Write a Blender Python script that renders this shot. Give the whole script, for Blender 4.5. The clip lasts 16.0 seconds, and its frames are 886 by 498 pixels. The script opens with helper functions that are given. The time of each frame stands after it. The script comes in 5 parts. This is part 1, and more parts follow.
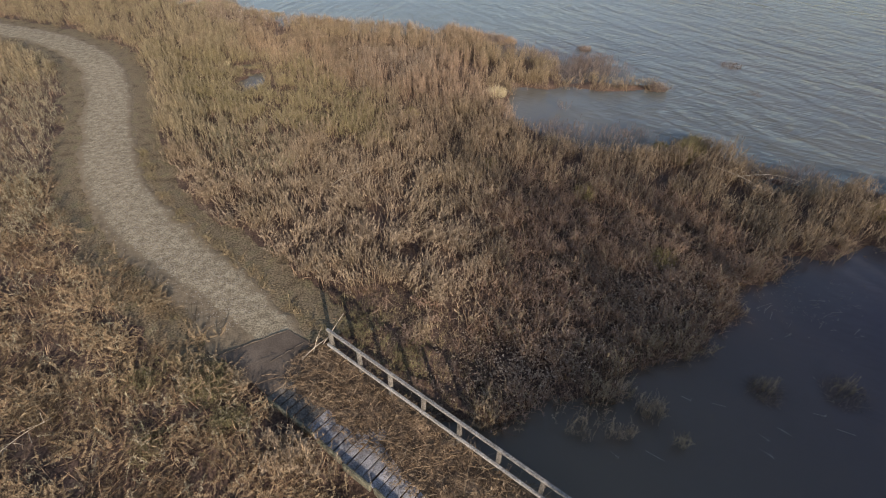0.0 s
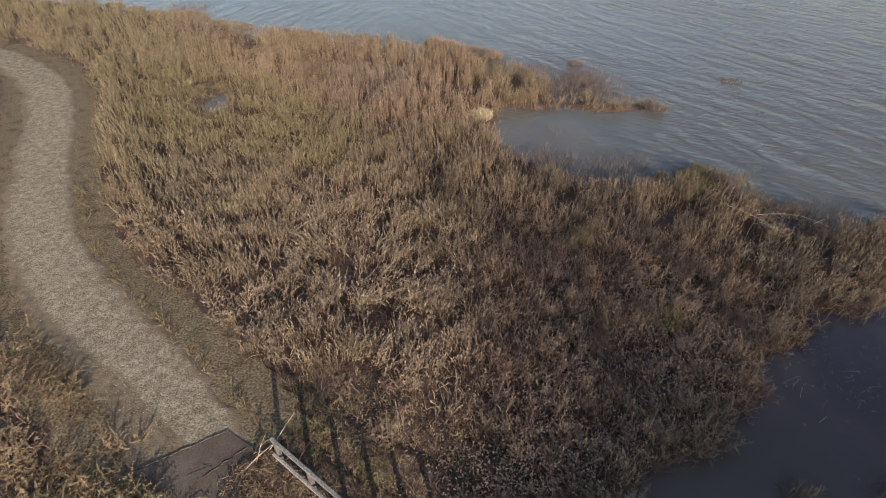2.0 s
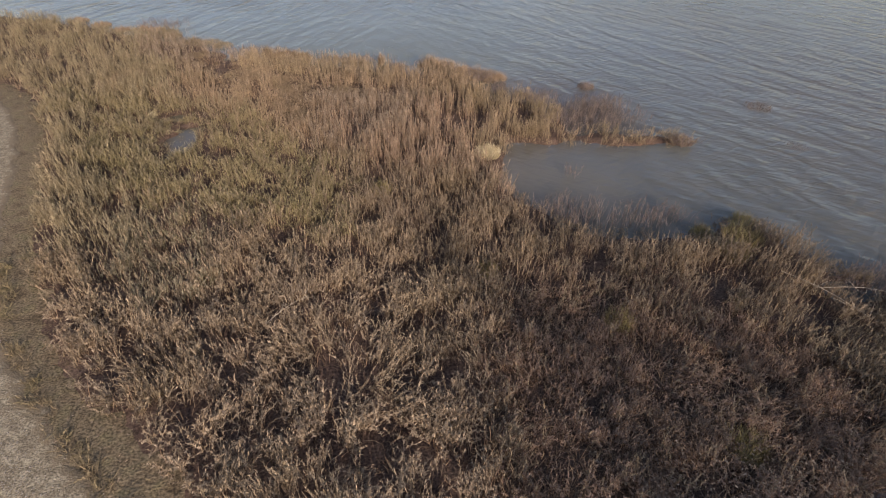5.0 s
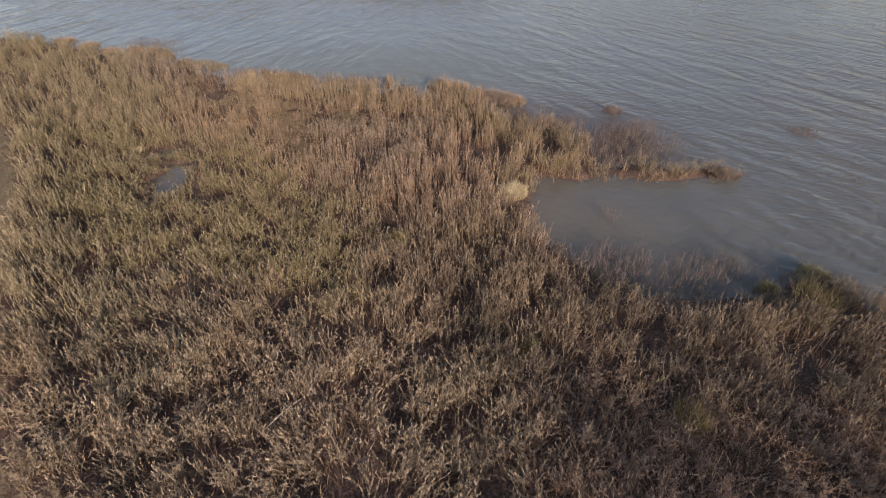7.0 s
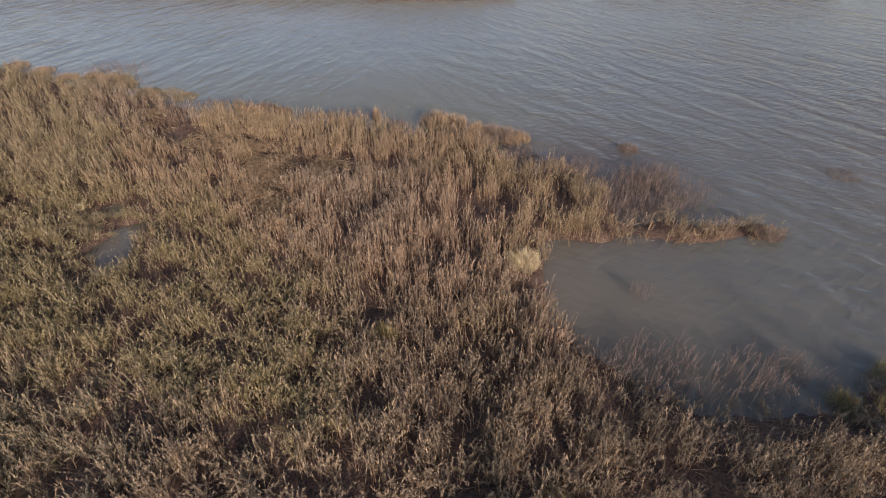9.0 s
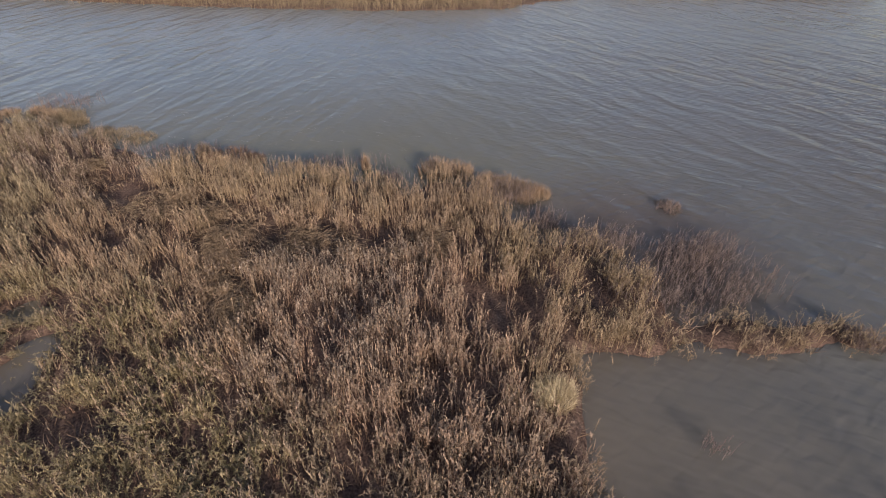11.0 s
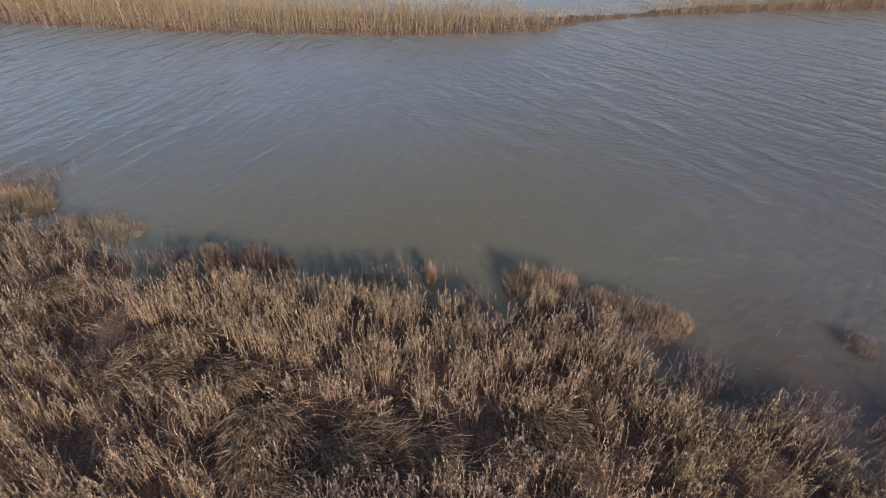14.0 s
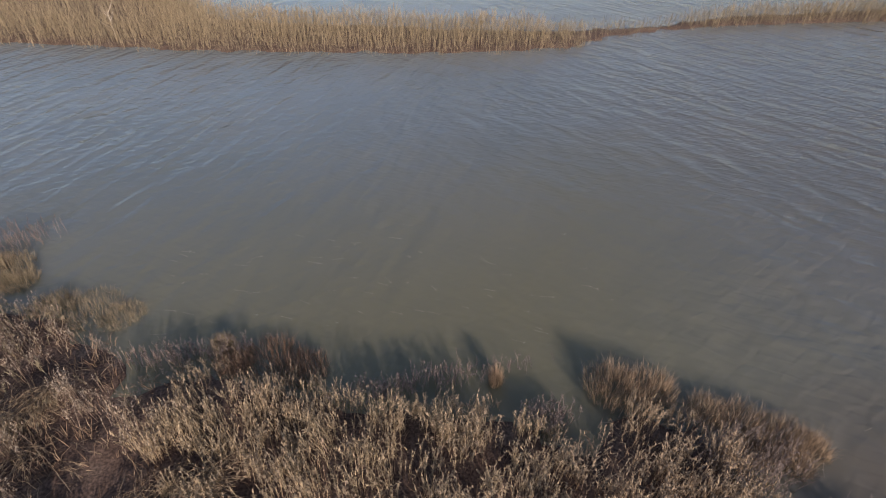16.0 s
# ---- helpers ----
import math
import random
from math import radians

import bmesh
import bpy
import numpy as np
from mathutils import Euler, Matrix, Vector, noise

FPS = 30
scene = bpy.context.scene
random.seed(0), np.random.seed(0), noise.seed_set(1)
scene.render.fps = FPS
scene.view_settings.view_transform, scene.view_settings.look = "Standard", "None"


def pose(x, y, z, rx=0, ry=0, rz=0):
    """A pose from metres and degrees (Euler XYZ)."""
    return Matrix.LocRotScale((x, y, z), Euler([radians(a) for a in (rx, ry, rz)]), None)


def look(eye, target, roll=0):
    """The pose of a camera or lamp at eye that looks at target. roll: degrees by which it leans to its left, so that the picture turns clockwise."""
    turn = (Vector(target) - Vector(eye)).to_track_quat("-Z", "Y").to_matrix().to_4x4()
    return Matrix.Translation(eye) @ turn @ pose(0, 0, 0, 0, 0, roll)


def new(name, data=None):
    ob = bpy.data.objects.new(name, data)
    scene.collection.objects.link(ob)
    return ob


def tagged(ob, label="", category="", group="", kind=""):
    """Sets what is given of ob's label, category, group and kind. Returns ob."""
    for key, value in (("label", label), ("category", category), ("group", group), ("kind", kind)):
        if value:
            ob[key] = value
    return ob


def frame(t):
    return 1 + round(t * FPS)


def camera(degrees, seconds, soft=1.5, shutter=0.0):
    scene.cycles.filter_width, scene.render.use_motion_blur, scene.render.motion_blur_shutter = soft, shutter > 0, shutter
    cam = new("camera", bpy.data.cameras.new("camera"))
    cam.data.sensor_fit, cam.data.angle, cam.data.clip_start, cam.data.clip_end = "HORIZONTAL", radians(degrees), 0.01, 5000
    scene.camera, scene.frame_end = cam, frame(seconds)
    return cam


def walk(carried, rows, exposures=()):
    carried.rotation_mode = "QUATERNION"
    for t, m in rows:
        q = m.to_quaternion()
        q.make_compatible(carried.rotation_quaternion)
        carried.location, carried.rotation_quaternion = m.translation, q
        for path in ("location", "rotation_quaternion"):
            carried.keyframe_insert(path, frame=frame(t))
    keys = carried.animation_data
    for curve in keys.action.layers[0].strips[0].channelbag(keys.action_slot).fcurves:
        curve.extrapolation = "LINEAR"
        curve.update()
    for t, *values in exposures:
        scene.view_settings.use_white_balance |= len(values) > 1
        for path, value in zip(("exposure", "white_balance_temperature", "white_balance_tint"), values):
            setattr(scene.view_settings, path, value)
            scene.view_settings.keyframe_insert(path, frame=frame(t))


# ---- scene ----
cam = camera(82.7, 16.0, soft=1.0)
PATH = [
    (0, (2.075, -10.402, 12.929), (2.268, -8.856, 11.676), 1.5),
    (0.5, (2.261, -9.474, 12.951), (2.463, -7.928, 11.698), 1.6),
    (1, (2.507, -8.541, 12.915), (2.718, -6.994, 11.665), 1.6),
    (1.5, (2.779, -7.698, 12.925), (3.001, -6.152, 11.676), 1.7),
    (2, (2.944, -7.021, 12.835), (3.176, -5.474, 11.588), 1.8),
    (2.5, (2.975, -6.396, 12.82), (3.214, -4.85, 11.574), 1.8),
    (3, (3.006, -5.672, 12.801), (3.252, -4.126, 11.556), 1.9),
    (3.5, (3.088, -4.869, 12.819), (3.339, -3.323, 11.575), 1.8),
    (4, (3.124, -3.935, 12.785), (3.384, -2.39, 11.542), 2.0),
    (4.2, (3.107, -3.532, 12.789), (3.372, -1.988, 11.545), 2.0),
    (6.3, (2.871, -0.069, 12.571), (3.129, 1.493, 11.348), 1.4),
    (6.5, (2.813, 0.372, 12.564), (3.071, 1.935, 11.343), 1.3),
    (7, (2.663, 1.53, 12.561), (2.927, 3.093, 11.34), 1.3),
    (7.5, (2.668, 2.658, 12.546), (2.934, 4.224, 11.33), 1.2),
    (8, (2.764, 3.77, 12.591), (3.041, 5.335, 11.377), 1.4),
    (8.5, (2.978, 5.055, 12.67), (3.264, 6.617, 11.454), 1.4),
    (9, (3.208, 6.338, 12.692), (3.505, 7.904, 11.484), 1.6),
    (9.2, (3.327, 6.812, 12.678), (3.622, 8.38, 11.473), 1.5),
    (11.3, (4.147, 13.696, 12.884), (4.445, 15.253, 11.665), 1.3),
    (11.5, (4.115, 14.379, 12.897), (4.413, 15.937, 11.678), 1.3),
    (12, (3.858, 16.029, 12.919), (4.163, 17.587, 11.703), 1.3),
    (12.5, (3.471, 17.583, 12.967), (3.782, 19.14, 11.752), 1.3),
    (13, (2.955, 19.156, 12.985), (3.271, 20.713, 11.77), 1.3),
    (13.5, (2.42, 20.53, 12.984), (2.741, 22.086, 11.768), 1.3),
    (14, (1.84, 21.858, 12.973), (2.165, 23.413, 11.758), 1.3),
    (14.5, (1.294, 23.074, 12.954), (1.624, 24.629, 11.741), 1.3),
    (15, (0.884, 24.33, 13.034), (1.217, 25.884, 11.82), 1.2),
    (15.5, (0.651, 25.581, 13.071), (0.986, 27.134, 11.857), 1.2),
    (16, (0.557, 26.908, 13.135), (0.895, 28.461, 11.922), 1.2),
]
walk(cam, [(t, look(eye, target, roll)) for t, eye, target, roll in PATH],
     exposures=((0, 0.79, 6720, 17), (3.5, 0.78, 6830, 21), (6.5, 0.76, 6950, 24), (9, 0.74, 6950, 25), (11.5, 0.71, 6750, 26), (16, 0.69, 6600, 23)))

# ---- light ----
SUN_TO = Vector((0.20, -0.98, 0.315)).normalized()      # towards the low winter sun
world = bpy.data.worlds.new("sky")
scene.world = world
world.use_nodes = True
wn = world.node_tree.nodes
sky = wn.new("ShaderNodeTexSky")
sky.sky_type = "NISHITA"
sky.sun_disc = False
sky.sun_elevation = math.asin(SUN_TO.z)
sky.sun_rotation = math.atan2(SUN_TO.x, SUN_TO.y)
sky.dust_density = 0.9
sky.ozone_density = 1.5
wn["Background"].inputs["Strength"].default_value = 0.098
world.node_tree.links.new(sky.outputs["Color"], wn["Background"].inputs["Color"])
sun = new("sun", bpy.data.lights.new("sun", "SUN"))
sun.data.energy, sun.data.angle, sun.data.color = 3.65, radians(0.6), (1.0, 0.93, 0.83)
sun.matrix_world = look((0, 0, 40), Vector((0, 0, 40)) - SUN_TO)

# ---- small helpers ----
RNG = np.random.default_rng(7)


def lerp(a, b, f):
    return a + (b - a) * f


def wobble(x, y, size, seed=0):
    """Smooth noise about -1 to 1 with features of that size in metres."""
    r = np.random.default_rng(100 + seed)
    total = 0
    for i in range(6):
        a, f, p = r.uniform(0, math.tau), r.uniform(0.6, 1.7) / size, r.uniform(0, math.tau)
        total = total + np.sin((x * math.cos(a) + y * math.sin(a)) * f * math.tau / 2 + p)
    return total / 3.0


def signed(poly, x, y):
    """Distance to a closed outline, positive inside."""
    px, py = np.array(poly, float).T
    best = np.full(x.shape, 1e9)
    inside = np.zeros(x.shape, bool)
    for i in range(len(px)):
        ax, ay, bx, by = px[i - 1], py[i - 1], px[i], py[i]
        dx, dy = bx - ax, by - ay
        f = np.clip(((x - ax) * dx + (y - ay) * dy) / (dx * dx + dy * dy), 0, 1)
        best = np.minimum(best, np.hypot(x - ax - f * dx, y - ay - f * dy))
        if ay != by:
            inside ^= ((ay > y) != (by > y)) & (x < dx * (y - ay) / dy + ax)
    return np.where(inside, best, -best)


def near_line(line, x, y):
    """Distance to an open line."""
    best = np.full(x.shape, 1e9)
    for (ax, ay), (bx, by) in zip(line[:-1], line[1:]):
        dx, dy = bx - ax, by - ay
        f = np.clip(((x - ax) * dx + (y - ay) * dy) / (dx * dx + dy * dy), 0, 1)
        best = np.minimum(best, np.hypot(x - ax - f * dx, y - ay - f * dy))
    return best


def fast_mesh(name, verts, tris):
    me = bpy.data.meshes.new(name)
    n = len(tris)
    me.vertices.add(len(verts))
    me.vertices.foreach_set("co", np.ascontiguousarray(verts, np.float32).ravel())
    me.loops.add(n * 3)
    me.loops.foreach_set("vertex_index", np.ascontiguousarray(tris, np.int32).ravel())
    me.polygons.add(n)
    me.polygons.foreach_set("loop_start", np.arange(n, dtype=np.int32) * 3)
    me.update()
    me.validate()
    return me


def part(name, bm, material, parent=None, label=""):
    me = bpy.data.meshes.new(name)
    bm.to_mesh(me)
    bm.free()
    me.materials.append(material)
    ob = new(name, me)
    if parent:
        ob.parent = parent
    return tagged(ob, label)


def group_of(name, m, label, category, group=""):
    ob = new(name)
    ob.matrix_world = m
    return tagged(ob, label, category, group)


def box(bm, size, m=Matrix(), bevel=0.0):
    """A bevelled box of that size about the origin of m."""
    made = bmesh.ops.create_cube(bm, size=1.0)["verts"]
    bmesh.ops.scale(bm, vec=size, verts=made)
    if bevel:
        edges = list({e for v in made for e in v.link_edges})
        made = bmesh.ops.bevel(bm, geom=edges, offset=bevel, segments=2, affect="EDGES", profile=0.5)["verts"]
    bmesh.ops.transform(bm, matrix=m, verts=made)
    return made


def tube(bm, points, radii, sides=6):
    """A bent, tapered rod through the points."""
    rings = []
    for i, p in enumerate(points):
        way = (Vector(points[min(i + 1, len(points) - 1)]) - Vector(points[max(i - 1, 0)])).normalized()
        q = way.to_track_quat("Z", "Y")
        rings.append([bm.verts.new(Vector(p) + q @ Vector((radii[i] * math.cos(math.tau * k / sides), radii[i] * math.sin(math.tau * k / sides), 0)))
                      for k in range(sides)])
    for a, b in zip(rings[:-1], rings[1:]):
        for k in range(sides):
            bm.faces.new((a[k], a[(k + 1) % sides], b[(k + 1) % sides], b[k]))
    bm.faces.new(rings[0][::-1])
    bm.faces.new(rings[-1])


# ---- materials ----
def material(name, roughness=0.9, specular=0.2):
    m = bpy.data.materials.new(name)
    m.use_nodes = True
    b = m.node_tree.nodes["Principled BSDF"]
    b.inputs["Roughness"].default_value = roughness
    b.inputs["Specular IOR Level"].default_value = specular
    return m, m.node_tree.nodes, m.node_tree.links, b


def ramp(nodes, stops):
    r = nodes.new("ShaderNodeValToRGB")
    e = r.color_ramp.elements
    while len(e) < len(stops):
        e.new(0.5)
    for el, (at, c) in zip(e, stops):
        el.position, el.color = at, (*c, 1)
    return r


def noise_node(nodes, links, scale, detail=4.0, stretch=None, turn=0.0):
    """Noise over the world's metres."""
    g = nodes.new("ShaderNodeNewGeometry")
    n = nodes.new("ShaderNodeTexNoise")
    n.inputs["Scale"].default_value, n.inputs["Detail"].default_value = scale, detail
    if stretch:
        m = nodes.new("ShaderNodeMapping")
        m.vector_type = "TEXTURE"
        m.inputs["Scale"].default_value, m.inputs["Rotation"].default_value = stretch, (0, 0, radians(turn))
        links.new(g.outputs["Position"], m.inputs["Vector"])
        links.new(m.outputs["Vector"], n.inputs["Vector"])
    else:
        links.new(g.outputs["Position"], n.inputs["Vector"])
    return n


def mixed(nodes, links, kind, fac, a, b):
    m = nodes.new("ShaderNodeMix")
    m.data_type, m.blend_type = "RGBA", kind
    for socket, value in ((m.inputs[0], fac), (m.inputs[6], a), (m.inputs[7], b)):
        if isinstance(value, bpy.types.NodeSocket):
            links.new(value, socket)
        else:
            socket.default_value = value if isinstance(value, float) else (*value, 1)
    return m.outputs[2]


def plant_material(name, tones, patch, patch_size=0.35, patch_most=0.6):
    """Dry stalks: each blade takes one of the tones, and patches metres wide drift to another colour."""
    m, n, l, b = material(name, 0.85, 0.15)
    g = n.new("ShaderNodeNewGeometry")
    r = ramp(n, [(i / (len(tones) - 1), c) for i, c in enumerate(tones)])
    plant = n.new("ShaderNodeAttribute")
    plant.attribute_name = "tone"
    pick = n.new("ShaderNodeMix")
    pick.inputs[0].default_value = 0.3
    l.new(plant.outputs["Fac"], pick.inputs[2])
    l.new(g.outputs["Random Per Island"], pick.inputs[3])
    l.new(pick.outputs[0], r.inputs[0])
    big = noise_node(n, l, patch_size, 3.0)
    f = n.new("ShaderNodeMapRange")
    f.inputs["From Min"].default_value, f.inputs["From Max"].default_value = 0.42, 0.68
    f.inputs["To Max"].default_value = patch_most
    l.new(big.outputs["Fac"], f.inputs["Value"])
    c = mixed(n, l, "MIX", f.outputs["Result"], r.outputs["Color"], patch)
    fine = noise_node(n, l, 9.0, 2.0)
    fr = ramp(n, [(0.3, (0.82, 0.82, 0.82)), (0.75, (1.12, 1.10, 1.08))])
    l.new(fine.outputs["Fac"], fr.inputs[0])
    c = mixed(n, l, "MULTIPLY", 1.0, c, fr.outputs["Color"])
    clump = noise_node(n, l, 2.6, 2.0)
    cr = ramp(n, [(0.36, (0.76, 0.75, 0.74)), (0.62, (1.18, 1.18, 1.16))])
    l.new(clump.outputs["Fac"], cr.inputs[0])
    l.new(mixed(n, l, "MULTIPLY", 1.0, c, cr.outputs["Color"]), b.inputs["Base Color"])
    return m


def rough_material(name, stops, scale, bump=0.3, bump_scale=30.0, roughness=0.9, fine=0.5, specular=0.2, stretch=None, per_object=0.0):
    m, n, l, b = material(name, roughness, specular)
    big = noise_node(n, l, scale, 6.0, stretch)
    r = ramp(n, stops)
    l.new(big.outputs["Fac"], r.inputs[0])
    small = noise_node(n, l, bump_scale, 5.0, stretch)
    sr = ramp(n, [(0.36, (1 - fine,) * 3), (0.66, (1 + fine * 0.4,) * 3)])
    l.new(small.outputs["Fac"], sr.inputs[0])
    c = mixed(n, l, "MULTIPLY", 1.0, r.outputs["Color"], sr.outputs["Color"])
    if per_object:
        o = n.new("ShaderNodeObjectInfo")
        pr = ramp(n, [(0.0, (1 - per_object,) * 3), (1.0, (1 + per_object * 0.5,) * 3)])
        l.new(o.outputs["Random"], pr.inputs[0])
        c = mixed(n, l, "MULTIPLY", 1.0, c, pr.outputs["Color"])
    l.new(c, b.inputs["Base Color"])
    bp = n.new("ShaderNodeBump")
    bp.inputs["Strength"].default_value, bp.inputs["Distance"].default_value = bump, 0.03
    l.new(small.outputs["Fac"], bp.inputs["Height"])
    l.new(bp.outputs["Normal"], b.inputs["Normal"])
    return m


def tones(dark, light):
    """Shades from a dark to a light dry-stalk colour, unevenly spread."""
    order = (0.15, 0.5, 0.72, 0.36, 0.9)
    return [tuple(k * lerp(a, b, f) for a, b, k in zip(dark, light, (0.99, 0.965, 0.93))) for f in order]


REED = plant_material("dry_reed", tones((0.146, 0.099, 0.058), (0.396, 0.314, 0.215)), (0.206, 0.159, 0.086), 0.3)
REED_HEAD = plant_material("reed_head", tones((0.224, 0.159, 0.103), (0.404, 0.323, 0.228)), (0.267, 0.211, 0.129), 0.35)
TALL = plant_material("tan_reed", tones((0.165, 0.110, 0.067), (0.44, 0.330, 0.218)), (0.255, 0.190, 0.115), 0.3)
TALL_HEAD = plant_material("tan_head", tones((0.255, 0.182, 0.118), (0.45, 0.35, 0.242)), (0.31, 0.238, 0.152), 0.35)
WEST = plant_material("olive_tan_reed", tones((0.138, 0.105, 0.061), (0.392, 0.323, 0.207)), (0.222, 0.189, 0.103), 0.3)
WEST_HEAD = plant_material("olive_tan_head", tones((0.24, 0.19, 0.115), (0.43, 0.36, 0.24)), (0.29, 0.248, 0.148), 0.35)
RUSSET = plant_material("russet_reed", tones((0.19, 0.115, 0.075), (0.43, 0.31, 0.215)), (0.29, 0.205, 0.14), 0.4)
RUSSET_HEAD = plant_material("russet_head", tones((0.28, 0.188, 0.125), (0.46, 0.352, 0.255)), (0.36, 0.283, 0.19), 0.4)
OLIVE = plant_material("olive_sedge", tones((0.153, 0.117, 0.056), (0.378, 0.320, 0.184)), (0.225, 0.194, 0.090), 0.3)
OLIVE_HEAD = plant_material("olive_head", tones((0.211, 0.167, 0.088), (0.405, 0.343, 0.211)), (0.255, 0.216, 0.114), 0.35)
FLUFFY = plant_material("willowherb", tones((0.144, 0.095, 0.059), (0.396, 0.310, 0.216)), (0.225, 0.171, 0.104), 0.3)
FLUFFY_HEAD = plant_material("willowherb_fluff", tones((0.238, 0.172, 0.114), (0.458, 0.374, 0.273)), (0.299, 0.238, 0.158), 0.35)
SAGE = plant_material("grey_green_weed", tones((0.13, 0.115, 0.065), (0.32, 0.29, 0.19)), (0.20, 0.18, 0.10), 0.4)
SAGE_HEAD = plant_material("grey_green_head", tones((0.202, 0.175, 0.115), (0.386, 0.340, 0.248)), (0.276, 0.230, 0.147), 0.4)
DOCK = plant_material("brown_dock", tones((0.180, 0.108, 0.075), (0.398, 0.270, 0.187)), (0.268, 0.190, 0.120), 0.5)
DOCK_HEAD = plant_material("weed_head", tones((0.180, 0.109, 0.081), (0.458, 0.350, 0.268)), (0.262, 0.188, 0.127), 0.6)
PALE_REED = plant_material("pale_reed", tones((0.182, 0.130, 0.077), (0.46, 0.367, 0.238)), (0.27, 0.208, 0.122), 0.3)
PALE_HEAD = plant_material("pale_head", tones((0.25, 0.18, 0.115), (0.45, 0.355, 0.242)), (0.30, 0.234, 0.146), 0.35)
SPIKE = plant_material("grey_brown_reed", tones((0.122, 0.082, 0.054), (0.338, 0.258, 0.178)), (0.203, 0.155, 0.091), 0.4)
SPIKE_HEAD = plant_material("grey_brown_head", tones((0.198, 0.142, 0.094), (0.39, 0.307, 0.219)), (0.268, 0.211, 0.127), 0.4)
GREY = plant_material("grey_weed", tones((0.135, 0.095, 0.070), (0.324, 0.248, 0.189)), (0.203, 0.146, 0.099), 0.4)
DOWNY_HEAD = plant_material("downy_head", tones((0.215, 0.162, 0.115), (0.46, 0.385, 0.30)), (0.30, 0.24, 0.17), 0.5)
BUSH = plant_material("olive_brown_weed", tones((0.14, 0.10, 0.058), (0.36, 0.285, 0.18)), (0.23, 0.18, 0.095), 0.4)
BUSH_HEAD = plant_material("olive_brown_head", tones((0.22, 0.16, 0.095), (0.44, 0.35, 0.23)), (0.30, 0.235, 0.14), 0.5)
LEAF = plant_material("dead_leaf", [(0.26, 0.18, 0.122), (0.38, 0.282, 0.195), (0.47, 0.375, 0.272)], (0.33, 0.245, 0.165), 0.8)
DROWNED = plant_material("drowned_stalk", tones((0.12, 0.093, 0.08), (0.30, 0.24, 0.205)), (0.19, 0.148, 0.122), 0.4)
GRASS = plant_material("rough_grass", tones((0.13, 0.095, 0.05), (0.39, 0.31, 0.195)), (0.185, 0.16, 0.078), 0.6, 0.75)
MATTED = plant_material("matted_weed", tones((0.120, 0.075, 0.044), (0.345, 0.247, 0.157)), (0.180, 0.135, 0.072), 0.6, 0.7)
MATTED_HEAD = plant_material("matted_head", tones((0.165, 0.122, 0.078), (0.36, 0.288, 0.192)), (0.225, 0.183, 0.112), 0.5)
BANK = plant_material("bank_weed", tones((0.145, 0.125, 0.08), (0.335, 0.295, 0.208)), (0.215, 0.195, 0.118), 0.4)
BANK_HEAD = plant_material("bank_head", tones((0.22, 0.188, 0.125), (0.41, 0.36, 0.262)), (0.27, 0.24, 0.155), 0.35)
STRAW = plant_material("pale_straw", [(0.43, 0.35, 0.20), (0.58, 0.49, 0.31), (0.66, 0.58, 0.40)], (0.5, 0.41, 0.24), 1.0)
YELLOWISH = plant_material("yellowish_grass", [(0.20, 0.155, 0.065), (0.34, 0.275, 0.125), (0.42, 0.35, 0.18)], (0.30, 0.245, 0.11), 0.8)
GOLD = plant_material("golden_reed", tones((0.18, 0.137, 0.085), (0.36, 0.298, 0.196)), (0.23, 0.188, 0.122), 0.15)
RUST = plant_material("rusty_tussock", [(0.23, 0.155, 0.098), (0.34, 0.243, 0.158), (0.41, 0.31, 0.21)], (0.31, 0.24, 0.16), 0.8)
BROWN = plant_material("brown_rush", [(0.14, 0.085, 0.06), (0.24, 0.155, 0.105), (0.33, 0.225, 0.15)], (0.22, 0.15, 0.10), 0.8)
LITTER = plant_material("reed_litter", [(0.15, 0.095, 0.062), (0.24, 0.162, 0.103), (0.30, 0.215, 0.135), (0.38, 0.30, 0.20)], (0.19, 0.122, 0.078), 0.8)
DEBRIS = plant_material("washed_debris", [(0.13, 0.09, 0.056), (0.21, 0.15, 0.095), (0.28, 0.208, 0.135), (0.40, 0.32, 0.225)], (0.18, 0.126, 0.078), 0.8)
LAID_REED = plant_material("laid_reed", tones((0.125, 0.09, 0.06), (0.38, 0.29, 0.195)), (0.24, 0.188, 0.115), 0.6)
GREEN = plant_material("green_weed", [(0.095, 0.084, 0.04), (0.165, 0.145, 0.07), (0.26, 0.212, 0.118), (0.17, 0.13, 0.072)], (0.19, 0.155, 0.08), 0.8)
SOIL = rough_material("marsh_soil", [(0.3, (0.092, 0.059, 0.043)), (0.55, (0.150, 0.098, 0.070)), (0.75, (0.195, 0.136, 0.096))], 1.2, 0.6, 14.0)
VERGE = rough_material("trodden_verge", [(0.32, (0.158, 0.116, 0.068)), (0.5, (0.247, 0.188, 0.113)), (0.68, (0.235, 0.193, 0.104))], 1.7, 1.0, 15.0, fine=0.6)
GRAVEL = rough_material("pale_gravel", [(0.36, (0.275, 0.222, 0.146)), (0.52, (0.362, 0.300, 0.198)), (0.66, (0.445, 0.376, 0.256))], 3.2, 0.9, 21.0, fine=0.55)


